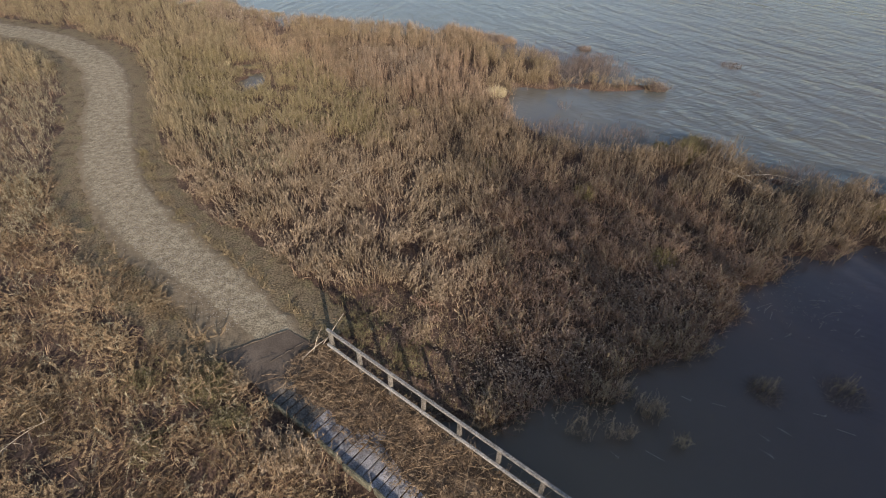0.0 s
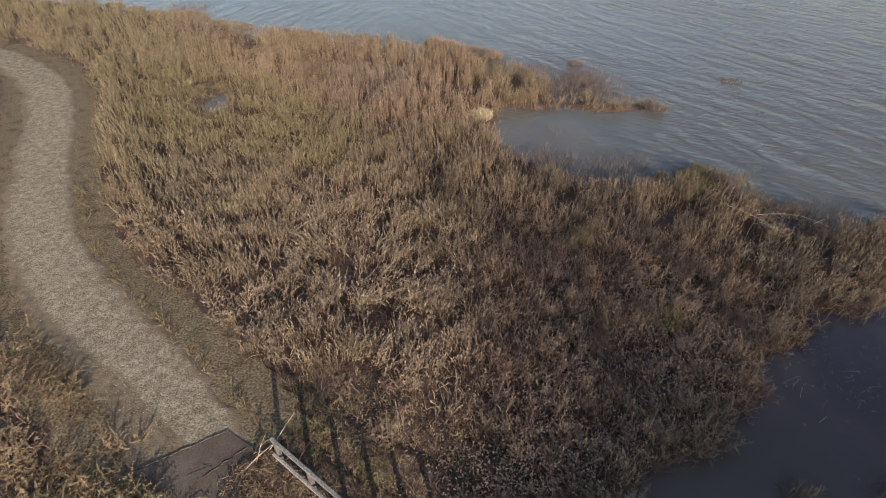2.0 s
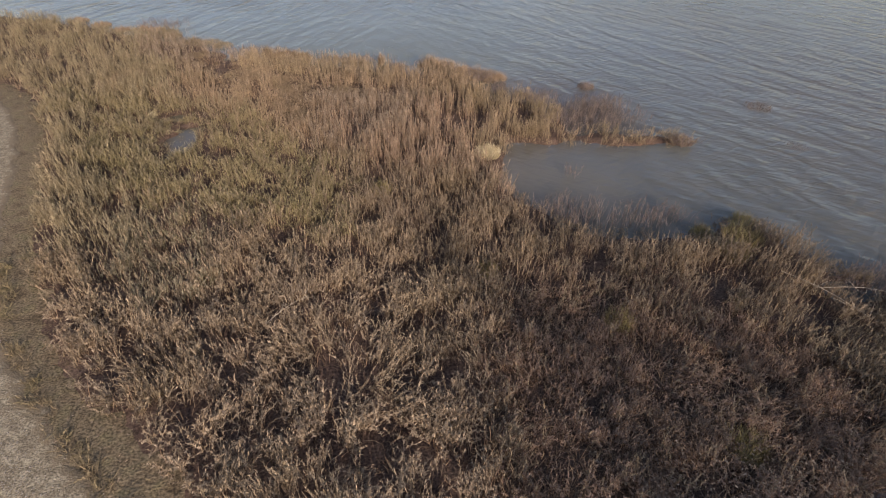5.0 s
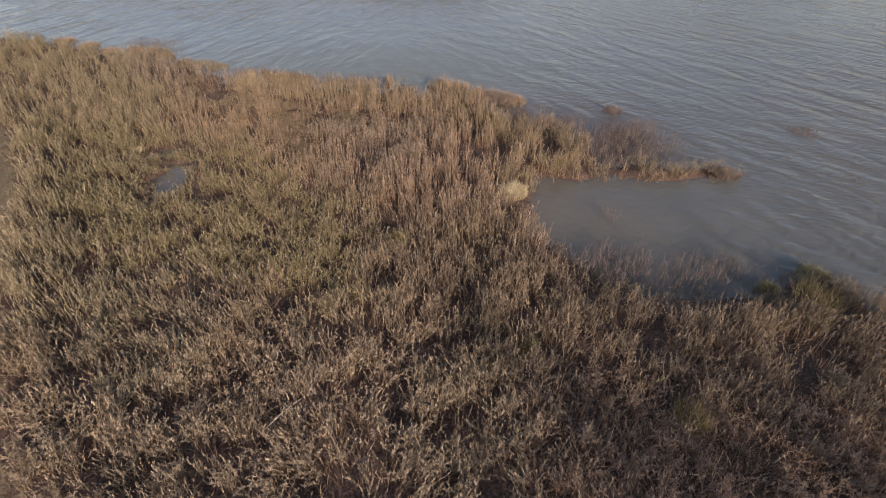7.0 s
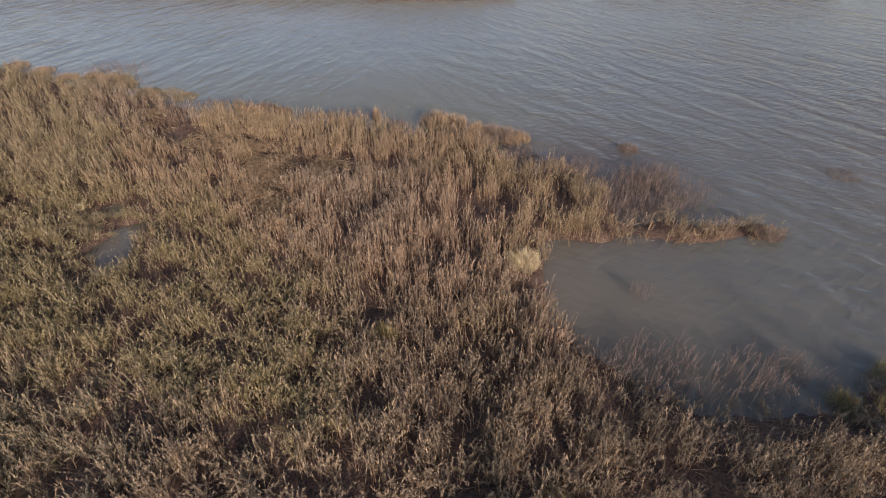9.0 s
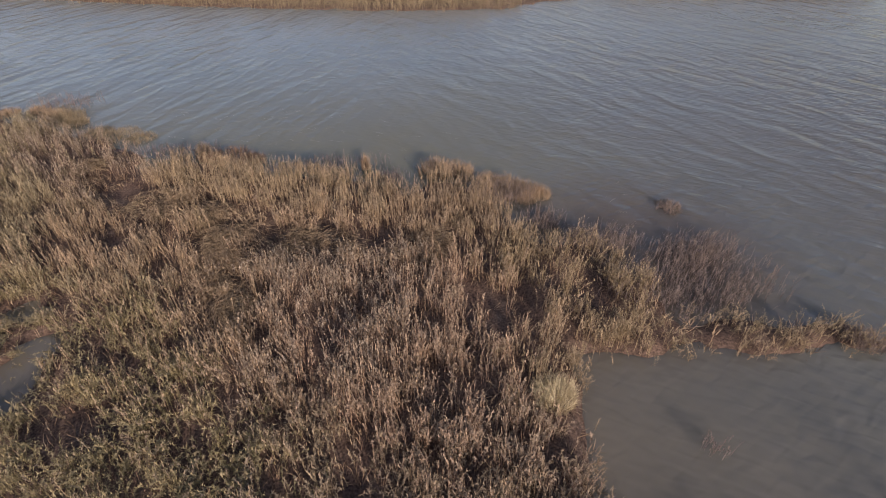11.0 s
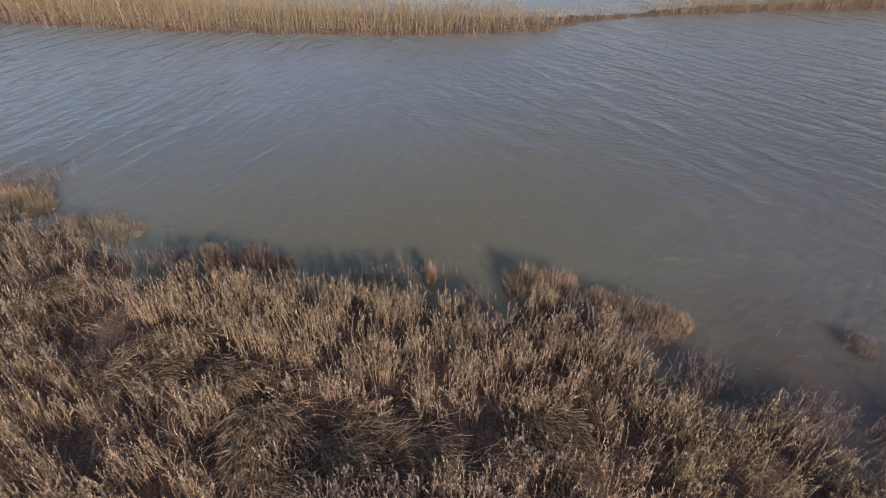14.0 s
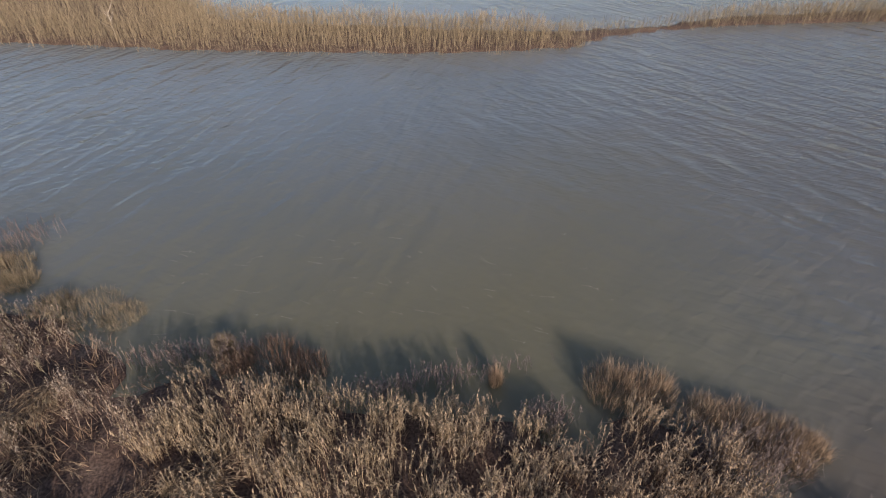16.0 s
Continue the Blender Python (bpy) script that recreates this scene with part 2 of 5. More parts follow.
def worn_edge(m):
    """Lets trodden earth and grass creep over the gravel towards its edges."""
    n, l = m.node_tree.nodes, m.node_tree.links
    b = n["Principled BSDF"]
    gravel = b.inputs["Base Color"].links[0].from_socket
    a = n.new("ShaderNodeAttribute")
    a.attribute_name = "across"
    wear, patch = noise_node(n, l, 4.5, 9.0), noise_node(n, l, 0.6, 3.0)
    total = None
    for socket, gain in ((a.outputs["Fac"], 1.0), (wear.outputs["Fac"], 0.75), (patch.outputs["Fac"], 0.35)):
        k = n.new("ShaderNodeMath")
        k.operation, k.inputs[1].default_value = "MULTIPLY", gain
        l.new(socket, k.inputs[0])
        if total:
            s = n.new("ShaderNodeMath")
            l.new(total, s.inputs[0])
            l.new(k.outputs[0], s.inputs[1])
            total = s.outputs[0]
        else:
            total = k.outputs[0]
    f = n.new("ShaderNodeMapRange")
    f.inputs["From Min"].default_value, f.inputs["From Max"].default_value = 1.21, 1.37
    l.new(total, f.inputs["Value"])
    earth = ramp(n, [(0.35, (0.150, 0.115, 0.074)), (0.6, (0.240, 0.186, 0.118))])
    l.new(wear.outputs["Fac"], earth.inputs[0])
    l.new(mixed(n, l, "MIX", f.outputs["Result"], gravel, earth.outputs["Color"]), b.inputs["Base Color"])


worn_edge(GRAVEL)
STONE = rough_material("gravel_stone", [(0.3, (0.28, 0.24, 0.19)), (0.7, (0.45, 0.40, 0.32))], 6.0, 0.2, 40.0)
MUD = rough_material("wet_concrete", [(0.3, (0.095, 0.072, 0.054)), (0.6, (0.157, 0.123, 0.092)), (0.8, (0.199, 0.158, 0.119))], 1.1, 0.12, 25.0, roughness=0.85, fine=0.25, specular=0.2)
WOOD = rough_material("weathered_wood", [(0.3, (0.25, 0.23, 0.20)), (0.6, (0.37, 0.345, 0.305)), (0.8, (0.46, 0.43, 0.385))], 5.0, 0.3, 30.0, stretch=(1, 1, 1), per_object=0.25)
POST = rough_material("post_wood", [(0.3, (0.14, 0.125, 0.105)), (0.6, (0.23, 0.205, 0.17)), (0.8, (0.30, 0.27, 0.225))], 6.0, 0.3, 25.0, per_object=0.2)
BOARD = rough_material("frosted_board", [(0.3, (0.265, 0.251, 0.244)), (0.5, (0.406, 0.388, 0.377)), (0.7, (0.546, 0.524, 0.511))], 3.0, 0.3, 30.0, per_object=0.3)
LICHEN = rough_material("lichened_beam", [(0.3, (0.11, 0.10, 0.07)), (0.6, (0.20, 0.19, 0.13)), (0.8, (0.31, 0.30, 0.21))], 5.0, 0.4, 25.0)
BARK = rough_material("bark", [(0.3, (0.07, 0.055, 0.04)), (0.7, (0.16, 0.13, 0.10))], 4.0, 0.5, 20.0)
PALE = rough_material("bleached_stick", [(0.3, (0.34, 0.28, 0.2)), (0.7, (0.55, 0.47, 0.36))], 6.0, 0.2, 30.0)


def water_material():
    """Turbid lake water: brown-green body, smooth skin, wind ripples in crossing trains."""
    m, n, l, b = material("lake_water", 0.17, 0.75)
    b.inputs["IOR"].default_value = 1.33
    b.inputs["Subsurface Weight"].default_value = 0.9
    b.inputs["Subsurface Radius"].default_value = (1.0, 1.0, 0.8)
    b.inputs["Subsurface Scale"].default_value = 1.6
    big = noise_node(n, l, 0.06, 3.0)
    r = ramp(n, [(0.35, (0.143, 0.164, 0.155)), (0.65, (0.174, 0.186, 0.169))])
    l.new(big.outputs["Fac"], r.inputs[0])
    g = n.new("ShaderNodeNewGeometry")
    split = n.new("ShaderNodeSeparateXYZ")
    l.new(g.outputs["Position"], split.inputs[0])
    # the body colour darkens and browns towards larger x
    browning = n.new("ShaderNodeMapRange")
    browning.inputs["From Min"].default_value, browning.inputs["From Max"].default_value, browning.inputs["To Max"].default_value = -2.0, 36.0, 0.7
    l.new(split.outputs["X"], browning.inputs["Value"])
    body = mixed(n, l, "MIX", browning.outputs["Result"], r.outputs["Color"], (0.118, 0.093, 0.060))
    # the pond's shade is put into the water colour; stirred-up mud along the shore
    pond_shade = n.new("ShaderNodeMapRange")
    pond_shade.inputs["From Min"].default_value, pond_shade.inputs["From Max"].default_value, pond_shade.inputs["To Max"].default_value = 9.0, 0.5, 1.0
    l.new(split.outputs["Y"], pond_shade.inputs["Value"])
    body = mixed(n, l, "MIX", pond_shade.outputs["Result"], body, (0.084, 0.058, 0.068))
    # dark mud shows through the shoal behind the spit
    apart = n.new("ShaderNodeVectorMath")
    apart.operation, apart.inputs[1].default_value = "DISTANCE", (15.5, 28.0, 0.0)
    l.new(g.outputs["Position"], apart.inputs[0])
    shoal = n.new("ShaderNodeMapRange")
    shoal.inputs["From Min"].default_value, shoal.inputs["From Max"].default_value, shoal.inputs["To Max"].default_value = 7.5, 2.5, 0.7
    l.new(apart.outputs["Value"], shoal.inputs["Value"])
    # two trains of wind ripples cross the lake, one on each shore's side, over fine ripples
    height = None
    for scale, stretch, turn, strength, x0, x1 in ((1.0, (2.8, 0.75, 1), 63, 0.9, 14.0, -2.0), (1.0, (5.5, 1.5, 1), 57, 0.9, 20.0, -2.0), (1.0, (2.4, 0.95, 1), -64, 0.62, -4.0, 8.0), (1.0, (4.6, 1.8, 1), -60, 0.65, -8.0, 6.0), (1.0, (0.9, 0.32, 1), 24, 0.24, -900.0, -800.0), (1.0, (0.9, 0.32, 1), -30, 0.24, -900.0, -800.0)):
        w = noise_node(n, l, scale, 0.0, stretch, turn)
        w.inputs["Distortion"].default_value = 0.6
        share = n.new("ShaderNodeMapRange")
        share.inputs["From Min"].default_value, share.inputs["From Max"].default_value, share.inputs["To Max"].default_value = x0, x1, strength
        l.new(split.outputs["X"], share.inputs["Value"])
        k = n.new("ShaderNodeMath")
        k.operation = "MULTIPLY"
        l.new(w.outputs["Fac"], k.inputs[0])
        l.new(share.outputs["Result"], k.inputs[1])
        if height is None:
            height = k.outputs[0]
        else:
            a = n.new("ShaderNodeMath")
            l.new(height, a.inputs[0])
            l.new(k.outputs[0], a.inputs[1])
            height = a.outputs[0]
    calm = noise_node(n, l, 0.09, 2.0)
    cr = n.new("ShaderNodeMapRange")
    cr.inputs["From Min"].default_value, cr.inputs["From Max"].default_value, cr.inputs["To Min"].default_value = 0.35, 0.65, 0.65
    l.new(calm.outputs["Fac"], cr.inputs["Value"])
    # the water lies calmer in the lee of the reeds
    lee = []
    for axis, at0, at1 in (("Y", 40.0, 57.0), ("X", 7.0, 22.0)):
        k = n.new("ShaderNodeMapRange")
        k.inputs["From Min"].default_value, k.inputs["From Max"].default_value, k.inputs["To Min"].default_value = at0, at1, 0.3
        l.new(split.outputs[axis], k.inputs["Value"])
        lee.append(k.outputs["Result"])
    open_water, strength_of = n.new("ShaderNodeMath"), n.new("ShaderNodeMath")
    open_water.operation, strength_of.operation = "MAXIMUM", "MULTIPLY"
    stirred = n.new("ShaderNodeMapRange")
    stirred.inputs["From Min"].default_value, stirred.inputs["From Max"].default_value, stirred.inputs["To Max"].default_value = 0.95, 0.3, 0.85
    l.new(open_water.outputs[0], stirred.inputs["Value"])
    cove = n.new("ShaderNodeMapRange")
    cove.inputs["From Min"].default_value, cove.inputs["From Max"].default_value = 36.0, 24.0
    l.new(split.outputs["Y"], cove.inputs["Value"])
    silted = mixed(n, l, "MIX", cove.outputs["Result"], (0.170, 0.156, 0.092), (0.166, 0.137, 0.096))
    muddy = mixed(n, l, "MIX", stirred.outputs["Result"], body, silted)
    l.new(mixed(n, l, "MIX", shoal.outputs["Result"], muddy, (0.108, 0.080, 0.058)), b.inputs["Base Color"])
    l.new(lee[0], open_water.inputs[0])
    l.new(lee[1], open_water.inputs[1])
    pond = n.new("ShaderNodeMapRange")
    pond.inputs["From Min"].default_value, pond.inputs["From Max"].default_value, pond.inputs["To Min"].default_value = 3.0, 9.0, 0.25
    l.new(split.outputs["Y"], pond.inputs["Value"])
    calmer = n.new("ShaderNodeMath")
    calmer.operation = "MULTIPLY"
    l.new(open_water.outputs[0], calmer.inputs[0])
    l.new(pond.outputs["Result"], calmer.inputs[1])
    l.new(calmer.outputs[0], strength_of.inputs[0])
    l.new(cr.outputs["Result"], strength_of.inputs[1])
    bp = n.new("ShaderNodeBump")
    bp.inputs["Distance"].default_value = 0.17
    l.new(strength_of.outputs[0], bp.inputs["Strength"])
    l.new(height, bp.inputs["Height"])
    l.new(bp.outputs["Normal"], b.inputs["Normal"])
    return m


WATER = water_material()

# ---- plan ----
SHORE = [(2.2, -2.0), (3.6, -2.3), (5.0, -2.8), (6.2, -2.4), (7.2, -1.7), (8.8, -1.7), (10.3, -0.9), (12.1, -0.5), (13.4, 0.2), (14.4, 1.5), (16.6, 2.5),
         (18.2, 3.6), (22.4, 3.8), (27.0, 3.0), (36.0, 1.0), (36.0, 4.0), (28.0, 7.2), (25.0, 8.4), (23.0, 8.6), (21.4, 10.0), (20.4, 11.8),
         (19.8, 14.2), (18.3, 14.2), (17.0, 13.1), (15.4, 13.3), (13.5, 13.7), (11.5, 14.6), (10.5, 15.9), (9.8, 17.5), (9.8, 19.5), (10.0, 21.2)]
NORTH = [(10.6, 22.4), (14.0, 22.5), (18.0, 22.1), (21.3, 21.5), (20.2, 22.3), (17.0, 23.1), (15.0, 24.2), (14.2, 26.1), (13.7, 27.8), (12.1, 28.8), (11.0, 29.9),
         (10.4, 31.2), (9.9, 33.5), (8.6, 34.5), (7.3, 34.5), (6.4, 33.8), (3.2, 35.6), (-0.6, 36.4), (-1.6, 37.4), (-3.6, 38.5), (-5.0, 38.3), (-6.6, 38.8), (-8.0, 40.6), (-10.4, 42.1), (-12.4, 43.3),
         (-14.6, 44.8), (-17.6, 46.2), (-20.6, 48.3), (-24.0, 50.4), (-28.0, 51.5), (-40.0, 54.0), (-80.0, 60.0), (-160.0, 70.0), (-160.0, -120.0), (40.0, -120.0), (20.0, -30.0), (9.5, -11.5),
         (3.6, -5.4), (1.4, -3.0)]
LAND = SHORE + NORTH
FAR_BANK = [(-90.0, 98.0), (-28.5, 80.4), (-13.0, 75.7), (6.0, 72.0), (16.0, 71.2), (21.5, 71.5), (27.0, 74.3), (33.0, 75.6), (35.0, 77.4), (22.0, 77.2), (12.0, 79.5), (-4.0, 84.0),
            (-11.0, 87.0), (-16.0, 96.0), (-30.0, 110.0), (-90.0, 130.0)]
FAR_SPIT = [(29.0, 75.6), (43.0, 76.7), (57.0, 76.3), (80.0, 75.0), (80.0, 82.0), (46.0, 80.5), (37.0, 78.4)]
WAY = [(-1.5, -0.4), (-2.3, 0.75), (-4.6, 3.55), (-6.75, 5.7), (-8.6, 8.0), (-10.3, 10.7), (-11.8, 13.7), (-13.7, 18.6), (-15.5, 23.1), (-18.4, 28.2), (-22.8, 32.5), (-28.5, 35.8),
       (-40.0, 40.0), (-70.0, 44.0)]


def smooth_line(points, steps=8):
    """A Catmull-Rom curve through the points."""
    p = [points[0], *points, points[-1]]
    out = []
    for i in range(1, len(p) - 2):
        a, b, c, d = (np.array(q, float) for q in p[i - 1:i + 3])
        for k in range(steps):
            t = k / steps
            out.append(tuple(0.5 * (2 * b + (c - a) * t + (2 * a - 5 * b + 4 * c - d) * t * t + (3 * b - a - 3 * c + d) * t ** 3)))
    return out + [tuple(points[-1])]


LINE = smooth_line(WAY)
AXIS = Vector((0.716, -0.698, 0))           # along the footbridge
SIDE = Vector((-0.698, -0.716, 0))          # across it, away from the handrail


PUDDLES = [(-6.9, 24.9, 0.72, 1.7), (-8.0, 27.5, 0.8, 0.5), (20.7, 9.2, 1.1, 0.55)]


def blob(x, y, cx, cy, rx, ry, rough=0.35, seed=0):
    """About 1 inside an uneven oval, falling through 0 at its rim."""
    return 1 - np.hypot((x - cx) / rx, (y - cy) / ry) + rough * wobble(x, y, 2.2, seed)


def pool(x, y, cx, cy, rx, ry):
    return 1 - np.hypot((x - cx) / rx, (y - cy) / ry) + 0.3 * wobble(x, y, 0.7, 11) + 0.2 * wobble(x, y, 0.3, 12)


def inland(x, y):
    """Metres from the water's edge, positive on land."""
    s = np.maximum(np.maximum(signed(LAND, x, y), signed(FAR_BANK, x, y)), signed(FAR_SPIT, x, y))
    return s + 0.30 * wobble(x, y, 1.6, 1) + 0.15 * wobble(x, y, 0.5, 2) + 0.8 * np.clip(1 - np.hypot((x - 18.0) / 6.5, (y - 22.2) / 1.3), 0, 1)


def height(x, y):
    s = inland(x, y)
    h = -0.55 + 0.67 * np.clip((s + 1.15) / 1.6, 0, 1) ** 0.8 + 0.05 * wobble(x, y, 1.5, 3) + 0.03 * wobble(x, y, 0.6, 4)
    d = near_line(LINE[::3] + LINE[-1:], x, y)
    f = np.clip((5.5 - d) / 3.2, 0, 1)
    f = f * f * (3 - 2 * f) * np.clip((s + 0.5) / 1.5, 0, 1)
    h = lerp(h, 0.56, f)
    b = np.clip((4.0 - near_line([(-3.6, -2.6), (1.2, -7.4)], x, y)) / 2.5, 0, 1)
    h = np.where(b > 0, np.maximum(h, 0.42 * b * b * (3 - 2 * b) - 0.2), h)
    k = np.clip(1.6 - np.hypot((x - 0.6) / 2.6, (y - 1.4) / 2.4), 0, 1)
    h = np.where(k > 0, lerp(h, 0.5, k * k * (3 - 2 * k) * np.clip((s + 0.3) / 1.2, 0, 1)), h)
    for cx, cy, rx, ry in PUDDLES:
        h = h - 0.35 * np.clip(pool(x, y, cx, cy, rx * 1.15, ry * 1.15) * 3, 0, 1)
    return h


# ---- ground and water ----
def axis_steps(lo, hi, step, far):
    mid = np.arange(lo, hi + step / 2, step)
    out = np.geomspace(step, far, 26)
    return np.concatenate([(lo - out)[::-1], mid, hi + out])


def sheet(name, xs, ys, z_of):
    gx, gy = np.meshgrid(xs, ys)
    verts = np.stack([gx, gy, z_of(gx, gy)], -1).reshape(-1, 3)
    nx, ny = len(xs), len(ys)
    i = (np.arange(ny - 1)[:, None] * nx + np.arange(nx - 1)[None]).ravel()
    tris = np.concatenate([np.stack([i, i + 1, i + nx + 1], -1), np.stack([i, i + nx + 1, i + nx], -1)])
    me = fast_mesh(name, verts, tris)
    me.polygons.foreach_set("use_smooth", np.ones(len(tris), bool))
    return me


ground = new("ground", sheet("ground", axis_steps(-44, 46, 0.5, 1800), axis_steps(-12, 92, 0.5, 1800), height))
ground.data.materials.append(SOIL)
tagged(ground, "dark wet marsh soil under the reeds and the lake", "ground", kind="structure")
water = new("water", sheet("water", axis_steps(-60, 80, 5, 1800), axis_steps(-60, 120, 5, 1800), lambda x, y: 0 * x))
water.data.materials.append(WATER)
tagged(water, "rippled brown-green lake water reflecting a pale sky", "lake", kind="structure")


def ribbon(name, half, z, mat, cells, seed, fade=False):
    """A strip along the path with ragged edges and a slightly uneven top."""
    pts = np.array(smooth_line(WAY, 26))
    d = np.gradient(pts, axis=0)
    d /= np.linalg.norm(d, axis=1)[:, None]
    nrm = np.stack([d[:, 1], -d[:, 0]], -1)
    along = np.arange(len(pts))
    rows = []
    for k in range(cells + 1):
        u = 2 * k / cells - 1
        edge = abs(u) ** 3 * np.sign(u)
        off = half * u + edge * (0.22 * wobble(pts[:, 0], pts[:, 1], 1.1, seed + (u > 0)) + 0.10 * wobble(pts[:, 0], pts[:, 1], 0.35, seed + 2 + (u > 0)))
        p = pts + nrm * off[:, None]
        zz = z + 0.03 * (1 - u * u) + 0.0015 * wobble(p[:, 0], p[:, 1], 0.8, seed + 5)
        zz = zz - 0.05 * (abs(u) > 0.98)
        rows.append(np.column_stack([p, zz]))
    verts = np.stack(rows, 1).reshape(-1, 3)
    w = cells + 1
    i = (np.arange(len(pts) - 1)[:, None] * w + np.arange(cells)[None]).ravel()
    tris = np.concatenate([np.stack([i, i + 1, i + w + 1], -1), np.stack([i, i + w + 1, i + w], -1)])
    ob = new(name, fast_mesh(name, verts, tris))
    ob.data.polygons.foreach_set("use_smooth", np.ones(len(tris), bool))
    ob.data.materials.append(mat)
    if fade:
        across = ob.data.attributes.new("across", "FLOAT", "POINT")
        damp = 0.95 * np.exp(-np.linalg.norm(pts - pts[0], axis=1) ** 2 / 13.0)
        left = np.exp(-np.linalg.norm(pts - pts[0], axis=1) ** 2 / 50.0)[:, None] * np.clip(1 - 2 * np.arange(w) / cells, 0, 1)[None] * 1.6
        across.data.foreach_set("value", (np.abs(2 * np.arange(w) / cells - 1)[None] + damp[:, None] * np.clip(0.55 - 1.1 * (2 * np.arange(w) / cells - 1), 0, 1.4)[None] + left).ravel().astype(np.float32))
    return ob


tagged(ribbon("verge", 2.6, 0.585, VERGE, 14, 20), "trodden olive-brown grass verge along the gravel path", "verge", kind="structure")
tagged(ribbon("gravel_path", 1.42, 0.618, GRAVEL, 16, 30, True), "pale compacted gravel footpath curving through the reeds", "path", kind="structure")


# ---- plants ----
class Stand:
    """Collects many small plants into one mesh."""

    def __init__(self):
        self.v, self.t, self.f, self.tone, self.n = [], [], [], [], 0

    def add(self, shapes, x, y, z, tall, wide, lean=0.15, flat=None, rng=RNG):
        """Plants at x, y, z; flat: radians by which each is bent down, and the heading it lies to."""
        pick = rng.integers(0, len(shapes), len(x))
        yaw = rng.uniform(0, math.tau, len(x))
        la, ld = np.abs(rng.normal(0, lean, len(x))), rng.uniform(0, math.tau, len(x))
        if flat is not None:
            la, ld = flat
        for k, (sv, st, sf) in enumerate(shapes):
            s = np.nonzero(pick == k)[0]
            if not len(s):
                continue
            c, n = np.cos(yaw[s])[:, None], np.sin(yaw[s])[:, None]
            px = (sv[None, :, 0] * c - sv[None, :, 1] * n) * wide[s][:, None]
            py = (sv[None, :, 0] * n + sv[None, :, 1] * c) * wide[s][:, None]
            pz = sv[None, :, 2] * tall[s][:, None]
            bend = la[s][:, None] * (0.55 + 0.45 * np.clip(sv[None, :, 2], 0, 1.2))
            hx, hy = np.cos(ld[s])[:, None], np.sin(ld[s])[:, None]
            side = px * hx + py * hy
            out = side * np.cos(bend) + pz * np.sin(bend)
            up = pz * np.cos(bend) - side * np.sin(bend)
            px, py = px + (out - side) * hx, py + (out - side) * hy
            v = np.stack([px + x[s][:, None], py + y[s][:, None], np.maximum(up, 0.01) + z[s][:, None]], -1)
            self.v.append(v.reshape(-1, 3))
            self.t.append((st[None] + (self.n + np.arange(len(s)) * len(sv))[:, None, None]).reshape(-1, 3))
            self.f.append(np.tile(sf, len(s)))
            self.tone.append(np.repeat(rng.random(len(s)), len(sv)))
            self.n += len(s) * len(sv)

    def mesh(self, name):
        me = fast_mesh(name, np.concatenate(self.v), np.concatenate(self.t))
        me.attributes.new("tone", "FLOAT", "POINT").data.foreach_set("value", np.concatenate(self.tone).astype(np.float32))
        return me

    def make(self, name, mat, label, category, heads=None):
        ob = new(name, self.mesh(name))
        ob.data.materials.append(mat)
        if heads:
            ob.data.materials.append(heads)
            ob.data.polygons.foreach_set("material_index", np.concatenate(self.f).astype(np.int32))
        return tagged(ob, label, category, kind="stuff")


class Shape:
    """One plant of unit height, as triangles."""

    def __init__(self):
        self.v, self.t, self.f, self.head = [], [], [], 0

    def strip(self, points, widths, across):
        base = len(self.v)
        for p, w in zip(points, widths):
            self.v += [np.array(p) - np.array(across) * w / 2, np.array(p) + np.array(across) * w / 2]
        for i in range(len(points) - 1):
            a = base + 2 * i
            self.t += [(a, a + 1, a + 3), (a, a + 3, a + 2)]
            self.f += [self.head, self.head]

    def done(self):
        return np.array(self.v), np.array(self.t), np.array(self.f)


def leaf(sh, root, heading, length, width, rise, droop, rng):
    """An arching blade of two lengths."""
    h = np.array([math.cos(heading), math.sin(heading), 0])
    across = np.array([-math.sin(heading), math.cos(heading), rng.uniform(-0.5, 0.5)])
    root = np.array(root)
    mid = root + h * length * 0.5 + np.array([0, 0, length * rise])
    tip = root + h * length * 0.95 + np.array([0, 0, length * (rise - droop)])
    sh.strip([root, mid, tip], [width * 0.6, width, width * 0.15], across)


def sliver(sh, root, heading, length, width, rise):
    """A small leaf or spray as one narrow triangle."""
    h = np.array([math.cos(heading), math.sin(heading), 0])
    n = len(sh.v)
    across = np.array([-math.sin(heading), math.cos(heading), 0]) * width / 2
    root = np.array(root)
    out = root + (h + np.array([0, 0, rise])) * length / math.hypot(1, rise)
    sh.v += [root - across, root + across, out]
    sh.t.append((n, n + 1, n + 2))
    sh.f.append(sh.head)


def rod(sh, top, width, bow, heading):
    """A stem of two crossed slivers."""
    tip = (bow * math.cos(heading), bow * math.sin(heading), top)
    for a in (heading, heading + 1.57):
        n = len(sh.v)
        c = np.array([math.cos(a), math.sin(a), 0]) * width / 2
        sh.v += [-c, c, np.array(tip)]
        sh.t.append((n, n + 1, n + 2))
        sh.f.append(sh.head)


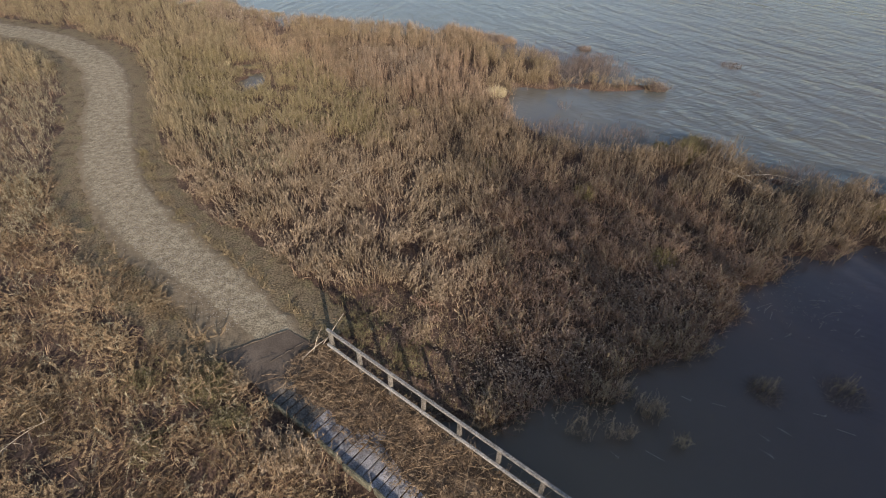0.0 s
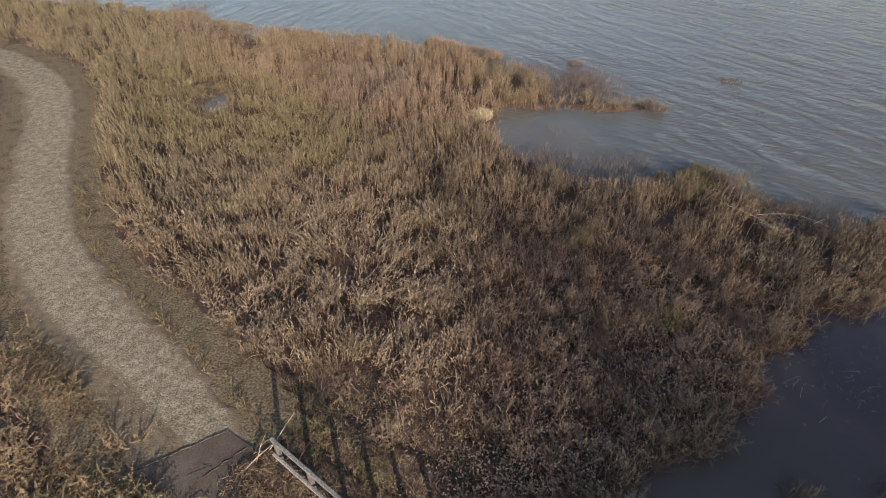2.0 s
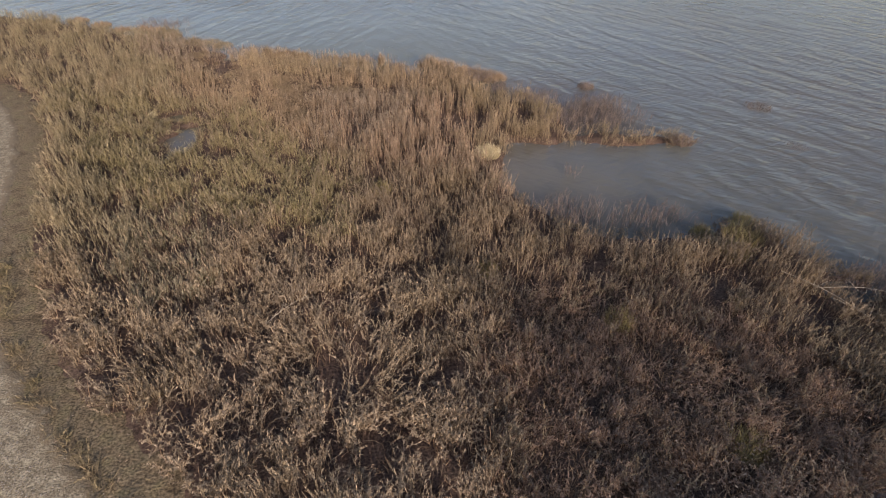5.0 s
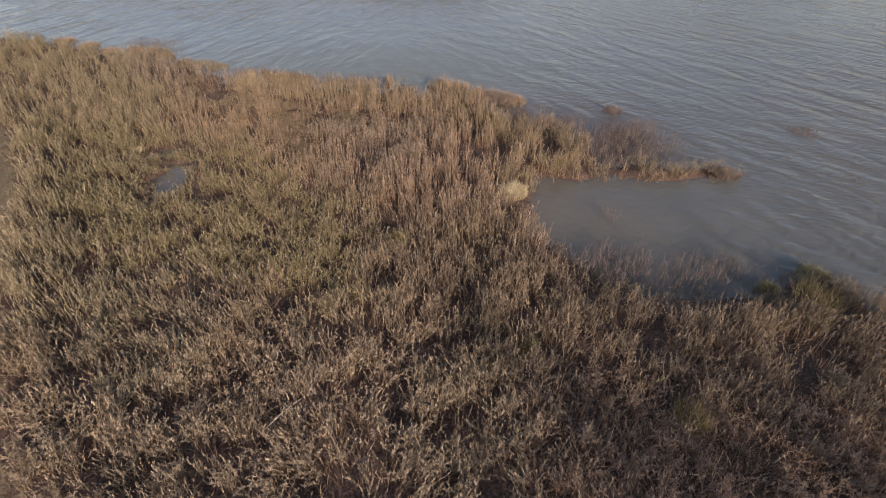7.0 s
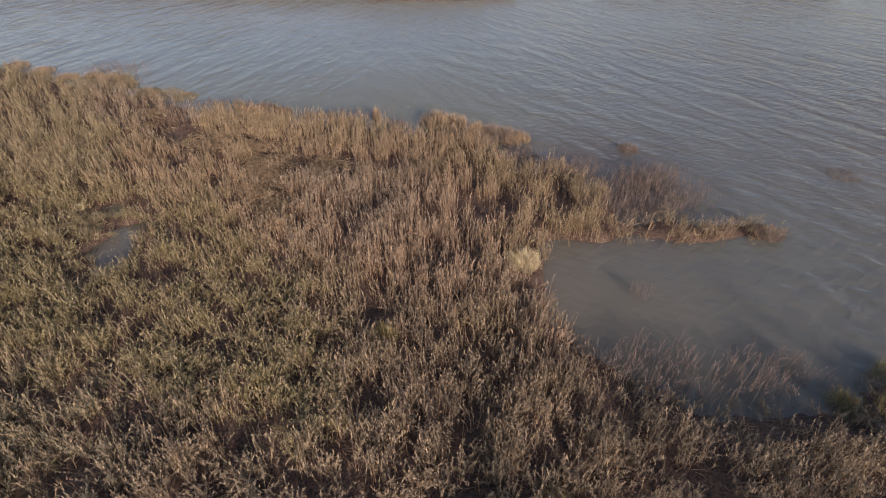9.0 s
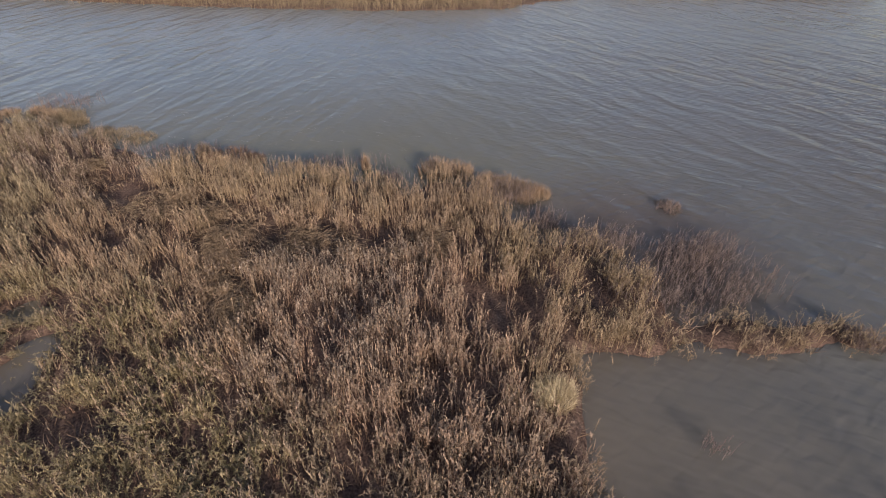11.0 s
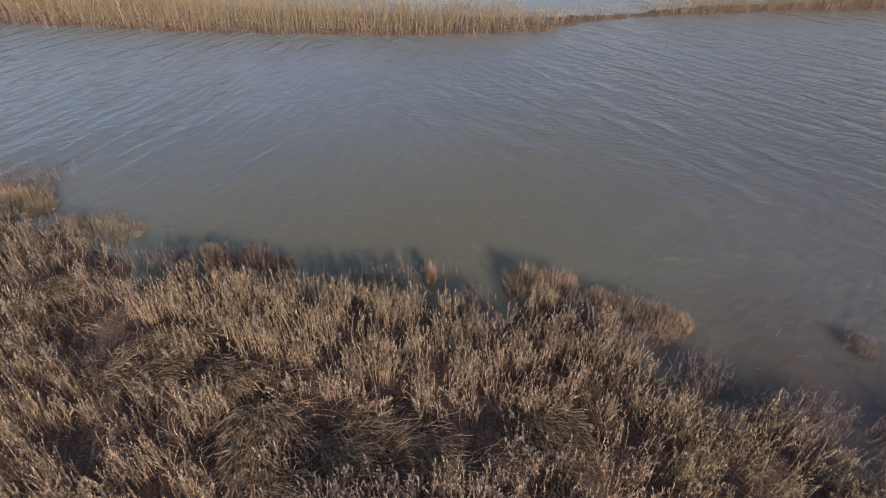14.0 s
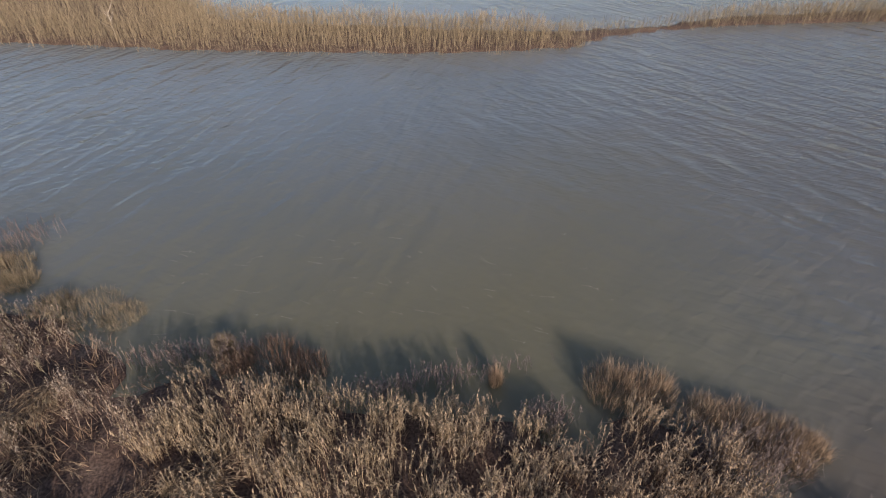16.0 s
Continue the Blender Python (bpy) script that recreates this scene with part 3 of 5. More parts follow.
def bent_stem(sh, top, width, bow, heading, nod=2.0):
    """A stem that bows over towards its tip; gives the place at a share f of its length."""
    h = np.array([math.cos(heading), math.sin(heading), 0])
    place = lambda f: h * bow * f ** nod + np.array([0, 0, top * f * (1 - 0.35 * bow * f)])
    turn = heading + 1.57
    c = np.array([math.cos(turn), math.sin(turn), 0]) * width / 2
    n = len(sh.v)
    m = place(0.65)
    sh.v += [-c, c, m + c * 0.8, m - c * 0.8, place(1.0)]
    sh.t += [(n, n + 1, n + 2), (n, n + 2, n + 3), (n + 3, n + 2, n + 4)]
    sh.f += [sh.head] * 3
    return place


def spire_shape(rng, leaves=9, plume=10, bow=(0.02, 0.2), reach=0.11):
    """A dead reed: bowed stem, a few steep leaves and a nodding feathery plume."""
    sh = Shape()
    head = rng.uniform(0, math.tau)
    place = bent_stem(sh, 0.97, 0.010, rng.uniform(*bow), head, 2.4)
    for i in range(leaves):
        f = lerp(0.25, 0.78, (i + rng.random()) / leaves)
        sliver(sh, place(f), rng.uniform(0, math.tau), reach * rng.uniform(0.6, 1.2), rng.uniform(0.014, 0.028), rng.uniform(-0.2, 2.2))
    sh.head = 1
    for i in range(plume):
        f = lerp(0.66, 1.0, (i + rng.random()) / plume)
        sliver(sh, place(f), head + rng.normal(0, 1.6), rng.uniform(0.04, 0.085), rng.uniform(0.018, 0.038), rng.uniform(-0.7, 1.8))
    return sh.done()


def fluff_shape(rng, sprays=24):
    """A dead willowherb: nodding stem wrapped in short curled fluff."""
    sh = Shape()
    head = rng.uniform(0, math.tau)
    place = bent_stem(sh, 0.93, 0.008, rng.uniform(0.08, 0.5), head, 1.8)
    for i in range(sprays):
        f = lerp(0.22, 1.0, (i + rng.random()) / sprays)
        sh.head = int(rng.random() < 0.25 + 0.55 * (f > 0.55))
        sliver(sh, place(f), rng.uniform(0, math.tau), rng.uniform(0.06, 0.125), rng.uniform(0.017, 0.034), rng.uniform(-0.3, 2.6))
    return sh.done()


def frond_shape(rng, pairs=12):
    """A feathery frond: arching stem with short side sprays on both sides, shrinking to the tip."""
    sh = Shape()
    head = rng.uniform(0, math.tau)
    place = bent_stem(sh, 0.9, 0.008, rng.uniform(0.3, 0.8), head, 1.6)
    for i in range(pairs):
        f = lerp(0.2, 1.0, (i + rng.random() * 0.5) / pairs)
        for side in (-1, 1):
            sh.head = int(rng.random() < 0.3 + 0.4 * f)
            sliver(sh, place(f), head + side * rng.uniform(0.7, 1.5), rng.uniform(0.07, 0.13) * (1.25 - f), rng.uniform(0.016, 0.032), rng.uniform(-0.4, 0.9))
    return sh.done()


def bushy_shape(rng):
    """A branching dead weed with small seeded tufts."""
    sh = Shape()
    rod(sh, 0.95, 0.009, 0.05, rng.uniform(0, math.tau))
    for i in range(5):
        f, a, r = rng.uniform(0.3, 0.7), rng.uniform(0, math.tau), rng.uniform(0.10, 0.2)
        sh.head = 0
        sliver(sh, (0, 0, f), a, r * 1.8, 0.009, 1.6)
        for k in range(4):
            g = rng.uniform(0.4, 1.0)
            sh.head = int(rng.random() < 0.6)
            sliver(sh, (r * g * math.cos(a), r * g * math.sin(a), f + 1.6 * r * g), rng.uniform(0, math.tau), rng.uniform(0.03, 0.08), rng.uniform(0.018, 0.034), rng.uniform(0.2, 2.0))
    for i in range(6):
        sh.head = 1
        sliver(sh, (0, 0, rng.uniform(0.7, 0.95)), rng.uniform(0, math.tau), rng.uniform(0.04, 0.08), rng.uniform(0.018, 0.03), rng.uniform(0.4, 2.0))
    return sh.done()


def blade_shape(rng, blades=7, spread=0.10, width=0.018):
    """A fan of grass blades."""
    sh = Shape()
    for i in range(blades):
        a = rng.uniform(0, math.tau)
        r = np.array([math.cos(a), math.sin(a), 0]) * rng.uniform(0, spread)
        h = rng.uniform(0.55, 1.0)
        out = np.array([math.cos(a), math.sin(a), 0]) * rng.uniform(0.08, 0.4) * h
        across = (-math.sin(a), math.cos(a), 0)
        sh.strip([r, r + out * 0.35 + (0, 0, h * 0.65), r + out + (0, 0, h * rng.uniform(0.75, 1.0))], [width, width * 0.9, width * 0.2], across)
    return sh.done()


def thin_shape(rng, leaves=4):
    sh = Shape()
    sh.strip([(0, 0, 0), (0.03, 0, 0.6), (0.05, 0.02, 1.0)], [0.014, 0.012, 0.016], (0, 1, 0))
    for i in range(leaves):
        sliver(sh, (0.02, 0, rng.uniform(0.35, 0.95)), rng.uniform(0, math.tau), rng.uniform(0.08, 0.2), 0.02, rng.uniform(0.5, 2.5))
    return sh.done()


SHAPE_RNG = np.random.default_rng(3)
SPIRES = [spire_shape(SHAPE_RNG, 8 + i % 3, 9 + i % 4) for i in range(16)]
SEDGE = [spire_shape(SHAPE_RNG, 13, 6, (0.15, 0.5), 0.15) for i in range(12)]
WEEDS = [bushy_shape(SHAPE_RNG) for i in range(12)]
FRONDS = [frond_shape(SHAPE_RNG, 11 + i % 3) for i in range(12)]
FLUFF = [fluff_shape(SHAPE_RNG, 19 + i % 6) for i in range(18)]
MAT = [blade_shape(SHAPE_RNG, 5, 0.16, 0.014) for i in range(8)]
FINE = [blade_shape(SHAPE_RNG, 8, 0.16, 0.010) for i in range(6)]
THIN = [thin_shape(SHAPE_RNG, 3 + i % 3) for i in range(8)]


def twig_shape(rng):
    sh = Shape()
    rod(sh, 1.0, 0.03, rng.uniform(0.0, 0.3), rng.uniform(0, math.tau))
    return sh.done()


TWIGS = [twig_shape(SHAPE_RNG) for i in range(4)]


def scatter(x0, x1, y0, y1, per_m2, rng=RNG):
    n = int((x1 - x0) * (y1 - y0) * per_m2)
    return rng.uniform(x0, x1, n), rng.uniform(y0, y1, n)


# beds where wind and water have laid the reeds down: centre, radius, heading
LAID = [(-5.6, 34.4, 1.15, 5.6), (6.5, 29.0, 1.0, 5.2), (-12.0, 33.5, 1.4, 2.6), (8.3, 30.0, 0.8, 1.5)]
# trodden runs where they lie along the way
RUNS = [[(-9.4, 38.0), (-7.6, 35.4), (-6.1, 33.2), (-3.4, 33.0), (-1.7, 31.9), (0.2, 30.4), (2.5, 29.4), (4.0, 29.1)], [(-1.75, 31.4), (-1.5, 28.7), (-0.85, 26.3)]]


def bridge_free(x, y):
    """Outside the footbridge and its approach."""
    a = x * AXIS.x + y * AXIS.y
    s = x * SIDE.x + y * SIDE.y
    return ~((a > -3.2) & (a < 12) & (s > -0.25) & (s < 2.35))


def reed_ground(x, y):
    """Where tall plants may stand: chance from 0 to 1."""
    s = inland(x, y)
    d = near_line(LINE[::3] + LINE[-1:], x, y) + 0.35 * wobble(x, y, 1.2, 9)
    d = np.where((x * SIDE.x + y * SIDE.y > 2.38) & (x * AXIS.x + y * AXIS.y > -2.6), 9.0, d)
    ok = (x > -11 - 0.56 * (y + 3.4)) * np.clip((s + 0.35) / 0.6, 0, 1) * np.clip((d - 2.25) / 0.6, 0, 1) * bridge_free(x, y)
    for cx, cy, rx, ry in PUDDLES:
        ok = ok * np.where(pool(x, y, cx, cy, rx, ry) < 0, 1, 0.09)
    return ok


def left_of_path(x, y):
    pts = np.array(LINE[::4])
    return x < np.interp(y, pts[:, 1], pts[:, 0]) - 0.0


def laid_down(x, y):
    """Lean and heading of the plants in the laid beds, and where those are."""
    hit = np.zeros(len(x), bool)
    lean = np.abs(RNG.normal(0, 0.16, len(x)))
    way = RNG.uniform(0, math.tau, len(x))
    for i, (cx, cy, r, h) in enumerate(LAID):
        k = blob(x, y, cx, cy, r, r * 0.75, 0.4, 40 + i) > 0
        swirl = h + 0.9 * wobble(x, y, 2.0, 60 + i)
        lean = np.where(k, RNG.uniform(0.9, 1.4, len(x)), lean)
        way = np.where(k, swirl + RNG.normal(0, 0.45, len(x)), way)
        hit |= k
    for line in RUNS:
        for p, q in zip(line[:-1], line[1:]):
            k = near_line([p, q], x, y) < 0.72 + 0.4 * wobble(x, y, 1.5, 66)
            lean = np.where(k, RNG.uniform(0.95, 1.45, len(x)), lean)
            way = np.where(k, math.atan2(q[1] - p[1], q[0] - p[0]) + 0.8 * wobble(x, y, 1.6, 67) + RNG.normal(0, 0.45, len(x)), way)
            hit |= k
    return lean, way, hit


def near_rail(x, y):
    """The low sward in the lee of the handrail."""
    return np.maximum(blob(x, y, 0.8, 1.2, 2.6, 1.7, 0.15, 88), blob(x, y, 3.4, -0.9, 2.4, 1.5, 0.15, 88))


def clumped(x0, x1, y0, y1, clumps, each, spread, rng=RNG):
    """Plants in loose clumps; also a shared lean and heading for each clump."""
    cx, cy = scatter(x0, x1, y0, y1, clumps, rng)
    n = rng.integers(1, each * 2, len(cx))
    k = np.repeat(np.arange(len(cx)), n)
    lean, way = np.abs(rng.normal(0, 0.30, len(cx))), rng.uniform(0, math.tau, len(cx))
    return cx[k] + rng.normal(0, spread, len(k)), cy[k] + rng.normal(0, spread, len(k)), np.abs(lean[k] + rng.normal(0, 0.12, len(k))), way[k] + rng.normal(0, 0.5, len(k)), rng.random(len(cx))[k]


# stands of one kind, as outlines on the plan
OLIVE_LAND = [(-16.0, 32.0), (-8.0, 29.0), (-2.6, 26.2), (0.1, 22.7), (2.9, 17.9), (1.6, 15.0), (-2.3, 15.2), (-9.0, 18.6)]
RUSSET_LAND = [(-2.4, 30.4), (-0.6, 32.1), (7.2, 28.5), (9.5, 26.6), (8.7, 22.6), (10.5, 20.2), (9.2, 16.9), (6.8, 18.3), (3.2, 21.2), (0.5, 23.7)]
SPIT_LAND = [(8.6, 29.6), (12.0, 29.0), (14.5, 27.0), (15.4, 25.0), (22.0, 23.4), (22.0, 20.8), (9.7, 21.8), (10.2, 26.0)]
PALE_LAND = [(-17.8, 40.5), (-7.5, 38.0), (-1.0, 38.2), (6.2, 35.6), (5.6, 31.4), (-2.6, 32.6), (-6.7, 34.2), (-14.1, 33.5)]
SPIKE_LAND = [(3.1, 17.9), (8.2, 19.9), (11.5, 16.5), (19.5, 14.5), (30.0, 8.0), (30.0, 4.0), (20.0, 6.5), (16.0, 10.3), (8.7, 11.9), (2.8, 12.9)]
FLUFF_LAND = [(-7.5, 10.4), (1.6, 12.8), (8.1, 9.9), (7.0, 3.3), (5.4, 0.2), (-1.4, 2.6), (-4.2, 5.6)]
GREEN_LAND = [(-8.5, 17.4), (-3.7, 17.0), (-2.3, 11.6), (-5.6, 9.4)]
DOCK_LAND = [(7.4, 10.5), (13.2, 10.2), (18.0, 6.0), (17.5, 2.5), (12.6, -1.3), (4.0, -3.0), (4.6, 1.2)]
DOWNY_LAND = [(-0.4, 29.8), (6.2, 28.6), (5.8, 22.8), (0.8, 23.6)]
WET_LAND = [(-13.5, 43.5), (-9.0, 41.5), (-6.0, 39.0), (-4.6, 36.6), (-7.5, 34.4), (-13.0, 37.5)]
TRODDEN_LAND = [(-12.5, 39.0), (-6.9, 37.0), (-5.2, 33.9), (-1.5, 33.0), (2.0, 31.6), (6.5, 31.0), (6.5, 28.4), (0.5, 28.9), (-4.0, 30.0), (-8.8, 31.0)]
# bare wet hollows between the stands: centre and radius
HOLLOWS = [(8.0, 25.9, 0.60), (8.7, 27.3, 0.35), (8.3, 24.2, 0.45), (9.5, 24.6, 0.50), (5.9, 24.7, 0.35), (12.2, 25.5, 0.60), (14.6, 23.9, 0.60), (7.7, 29.6, 0.35),
           (4.1, 29.4, 0.50), (2.4, 30.3, 0.40), (3.4, 18.9, 0.55), (-6.6, 35.4, 0.60), (-6.2, 24.0, 0.5), (1.4, 7.6, 0.35), (-1.6, 8.9, 0.3), (2.6, 5.1, 0.4)]


def plant_main():
    names = ("reed", "russet", "olive", "fluff", "green", "dock", "pale", "spike", "downy", "spit", "laid", "tall", "west")
    stands = {k: Stand() for k in names}
    x, y, lean, way, share = clumped(-34, 28, -4, 52, 7.6, 10, 0.115)
    low_land = signed(DOCK_LAND, x, y) > 0.3
    gaps = np.where(low_land, 0.35, 0) + np.clip(0.82 + 0.55 * wobble(x, y, 1.2, 72) + 0.3 * wobble(x, y, 0.6, 73), 0.22, 1)
    for cx, cy, r in HOLLOWS:
        gaps = np.where(np.hypot(x - cx, (y - cy + 0.3 * r) / 1.7) < 1.15 * r * (1 + 0.3 * wobble(x, y, 0.6, 70)), 0.02, gaps)
    gaps = np.where(x < -15, gaps * 0.42, gaps)
    sparse = signed(WET_LAND, x, y) + 0.6 * wobble(x, y, 1.8, 120) > 0
    gaps = np.where(sparse, gaps * 0.36, gaps)
    gaps = np.where((signed(TRODDEN_LAND, x, y) + 0.6 * wobble(x, y, 1.6, 122) > 0) & ~sparse, gaps * 0.6, gaps)
    # thin, low stands along the cove's south side
    margin = (x > 9.5) & (x < 21.5) & (y > 12.0) & (y < 18.5) & (inland(x, y) < 1.9 + 0.5 * wobble(x, y, 1.0, 121))
    gaps = np.where(margin, gaps * 0.5, gaps)
    keep = (share < gaps) & (RNG.random(len(x)) < reed_ground(x, y)) & ~(left_of_path(x, y) & (y < 24))
    keep &= np.hypot(x - 9.3, y - 20.9) > 1.0
    beside = -(x * SIDE.x + y * SIDE.y)
    keep &= ~((near_rail(x, y) > 0.15) & (RNG.random(len(x)) < 0.75))
    keep &= ~((beside < 1.5 + 0.25 * wobble(x, y, 0.8, 115)) & (beside > 0) & (np.abs(x * AXIS.x + y * AXIS.y - 0.7) < 2.2) & (RNG.random(len(x)) < 0.93))
    keep &= ~((x > 14.5) & (y > 20.5) & (y < 24.5) & (RNG.random(len(x)) < 0.3))
    x, y, lean, way, share = x[keep], y[keep], lean[keep], way[keep], share[keep]
    shore = inland(x, y)
    z = height(x, y)
    flat_lean, flat_way, bent = laid_down(x, y)
    hit = bent & (share < 0.84)
    # which kind stands where: outlines with ragged, mingling borders
    kind = np.where((y > 22 + 1.5 * wobble(x, y, 3.0, 118)) & (x > -14), names.index("tall"), 0)
    mingle = RNG.normal(0, 0.7, len(x))
    for k, outline, most, seed in (("pale", PALE_LAND, 0.92, 81), ("olive", OLIVE_LAND, 0.85, 82), ("green", GREEN_LAND, 0.7, 83), ("fluff", FLUFF_LAND, 0.9, 84), ("spike", SPIKE_LAND, 0.85, 85),
                                   ("russet", RUSSET_LAND, 0.8, 86), ("downy", DOWNY_LAND, 0.75, 87), ("spit", SPIT_LAND, 0.9, 88), ("downy", WET_LAND, 0.8, 90), ("dock", DOCK_LAND, 0.95, 89)):
        inside = signed(outline, x, y) + 0.8 * wobble(x, y, 2.4, seed) + mingle
        kind = np.where((inside > 0) & (RNG.random(len(x)) < most), names.index(k), kind)
    kind = np.where((x < np.where(y > 29, -8.5, -5.5) + 1.5 * wobble(x, y, 3.0, 119) + mingle) & np.isin(kind, [names.index(k) for k in ("tall", "pale", "reed")]) & (y > 14), names.index("west"), kind)
    kind = np.where(near_rail(x, y) > 0, names.index("dock"), kind)
    kind = np.where(hit, names.index("laid"), kind)
    # tangled weeds lean together in swirls, reeds stand nearly upright
    lodged = np.isin(kind, [names.index(k) for k in ("fluff", "dock", "green")])
    lean = np.where(lodged, np.clip(0.32 + 0.42 * wobble(x, y, 2.2, 111) + RNG.normal(0, 0.16, len(x)), 0.03, 1.1), lean * 0.45)
    way = np.where(lodged, 1.0 + 2.2 * wobble(x, y, 3.5, 112) + RNG.normal(0, 0.6, len(x)), way)
    lean, way = np.where(hit, flat_lean, lean), np.where(hit, flat_way, way)
    drift = 1 + 0.16 * wobble(x, y, 2.6, 71) + 0.10 * wobble(x, y, 0.9, 74) + RNG.normal(0, 0.19, len(x))
    drift = drift * np.where(near_rail(x, y) > 0, 0.5, np.where(bent, 0.7, 1.0)) * np.clip(0.5 + (near_line(LINE[::3] + LINE[-1:], x, y) - 2.2) * 0.35, 0.5, 1)
    drift = drift * np.clip(shore * 0.5 + 0.75, 0.6, 1.0) * np.where((x > 13.5) & (y > 20.5) & (y < 24.0), 0.62, 1.0) * np.where((x < -5.5) & (shore < 2.0) & (y > 36), 0.75, 1.0) * np.where((x > 9.5) & (x < 21.5) & (y > 12.0) & (y < 18.5), np.clip(0.42 + 0.24 * shore, 0.42, 1.0), 1.0)
    for cx, cy, rx, ry in PUDDLES:
        drift = drift * np.clip(np.hypot((x - cx) / (rx + 0.9), (y + 0.6 - cy) / (ry + 1.5)) * 0.9, 0.3, 1)
    spread = np.where(lodged | hit, 0.0, 0.11)
    x, y = x + RNG.normal(0, 1, len(x)) * spread, y + RNG.normal(0, 1, len(x)) * spread
    for k, shapes, tall, wide in (("reed", SPIRES[:12] + FLUFF, 0.98, 1.15), ("tall", SPIRES + FLUFF[:3], 1.12, 1.15), ("west", SPIRES + FLUFF[:6], 1.08, 1.15), ("russet", SPIRES, 1.22, 1.15), ("olive", SEDGE + FLUFF[:10], 0.80, 1.15), ("fluff", FLUFF, 0.92, 1.15), ("green", FLUFF + SPIRES[:6], 0.85, 1.0),
                                  ("dock", FLUFF + FLUFF + WEEDS, 0.62, 0.85), ("pale", SPIRES + FLUFF[:4], 1.15, 1.15), ("spike", SPIRES + FLUFF[:8], 1.08, 1.15), ("downy", SPIRES + WEEDS, 1.2, 1.15), ("spit", FLUFF + WEEDS + SPIRES, 1.1, 1.1)):
        s = np.nonzero(kind == names.index(k))[0]
        stands[k].add(shapes, x[s], y[s], z[s], np.clip(0.94 * tall * drift[s], 0.2, 2.0), wide * RNG.uniform(0.7, 1.0, len(s)), flat=(lean[s], way[s]))
    s = np.nonzero(kind == names.index("laid"))[0]
    for k in range(5):
        jx, jy = x[s] + RNG.normal(0, 0.15, len(s)), y[s] + RNG.normal(0, 0.15, len(s))
        stands["laid"].add(THIN, jx, jy, z[s] + 0.02 + 0.08 * k, RNG.uniform(0.5, 1.2, len(s)), np.full(len(s), 0.9), flat=(np.minimum(lean[s] + 0.12 * k, 1.5), way[s] + RNG.normal(0, 0.35, len(s))))
    # the low cushion of weeds by the pond
    x, y = scatter(1, 20, -3, 11, 32)
    keep = (signed(DOCK_LAND, x, y) + 0.6 * wobble(x, y, 2.0, 80) > 0) & (RNG.random(len(x)) < reed_ground(x, y)) & (RNG.random(len(x)) < np.where(near_rail(x, y) > 0, 0.3, 0.75) + 0.4 * wobble(x, y, 0.8, 116))
    x, y = x[keep], y[keep]
    stands["dock"].add(FLUFF, x, y, height(x, y), RNG.uniform(0.3, 0.62, len(x)), RNG.uniform(0.7, 0.95, len(x)), flat=(np.clip(0.4 + 0.3 * wobble(x, y, 2.4, 111) + RNG.normal(0, 0.2, len(x)), 0.05, 1.2), 1.0 + 2.2 * wobble(x, y, 3.5, 112) + RNG.normal(0, 0.6, len(x))))
    stands["reed"].make("reed_bed", REED, "dry straw-brown reeds standing thickly on the lake shore", "reeds", REED_HEAD)
    stands["tall"].make("tall_reeds", TALL, "tan dead reeds standing upright behind the lake shore", "reeds", TALL_HEAD)
    stands["west"].make("olive_tan_reeds", WEST, "olive-tan dead reeds between the path and the lake", "reeds", WEST_HEAD)
    stands["russet"].make("russet_reeds", RUSSET, "tall russet-brown dead reeds in a dense patch", "reeds", RUSSET_HEAD)
    stands["olive"].make("sedge_bed", OLIVE, "short olive-straw sedge between the reeds", "sedge", OLIVE_HEAD)
    stands["fluff"].make("straw_weeds", FLUFFY, "pale-brown fluffy dead willowherb in a tangled stand", "weeds", FLUFFY_HEAD)
    stands["green"].make("grey_green_weeds", SAGE, "grey-green half-dead weeds beside the gravel path", "weeds", SAGE_HEAD)
    stands["dock"].make("dead_weeds", DOCK, "low dark-brown seeded weeds beside the dark pond", "weeds", DOCK_HEAD)
    stands["pale"].make("pale_reeds", PALE_REED, "pale straw reeds in an upright band along the lake", "reeds", PALE_HEAD)
    stands["spike"].make("brown_reeds", SPIKE, "tall grey-brown dead reeds beside the cove", "reeds", SPIKE_HEAD)
    stands["downy"].make("downy_weeds", GREY, "grey-brown dead weeds with pale fluffy seed heads", "weeds", DOWNY_HEAD)
    stands["spit"].make("spit_weeds", BUSH, "olive-brown bushy dead weeds on the spit", "weeds", BUSH_HEAD)
    stands["laid"].make("flattened_reeds", LAID_REED, "brown reeds blown flat in swirls", "reeds")
    under = Stand()
    x, y = scatter(-36, 28, -4, 50, 6)
    keep = (RNG.random(len(x)) < reed_ground(x, y) * 0.9)
    for cx, cy, r in HOLLOWS:
        keep &= np.hypot(x - cx, y - cy) > r * 0.8
    x, y = x[keep], y[keep]
    under.add(MAT, x, y, height(x, y) - 0.02, RNG.uniform(0.25, 0.6, len(x)) * np.where(near_rail(x, y) > 0, 0.35, 1.0), RNG.uniform(0.9, 1.5, len(x)), lean=0.6)
    x, y = scatter(1, 20, -3, 11, 32)
    keep = (signed(DOCK_LAND, x, y) > -0.2) & (RNG.random(len(x)) < reed_ground(x, y))
    x, y = x[keep], y[keep]
    under.add(MAT, x, y, height(x, y) - 0.02, RNG.uniform(0.18, 0.36, len(x)) * np.where(near_rail(x, y) > 0, 0.6, 1.0), RNG.uniform(0.9, 1.4, len(x)), lean=0.9)
    under.make("undergrowth", LITTER, "brown dead leaves and stems beneath the reeds", "undergrowth")


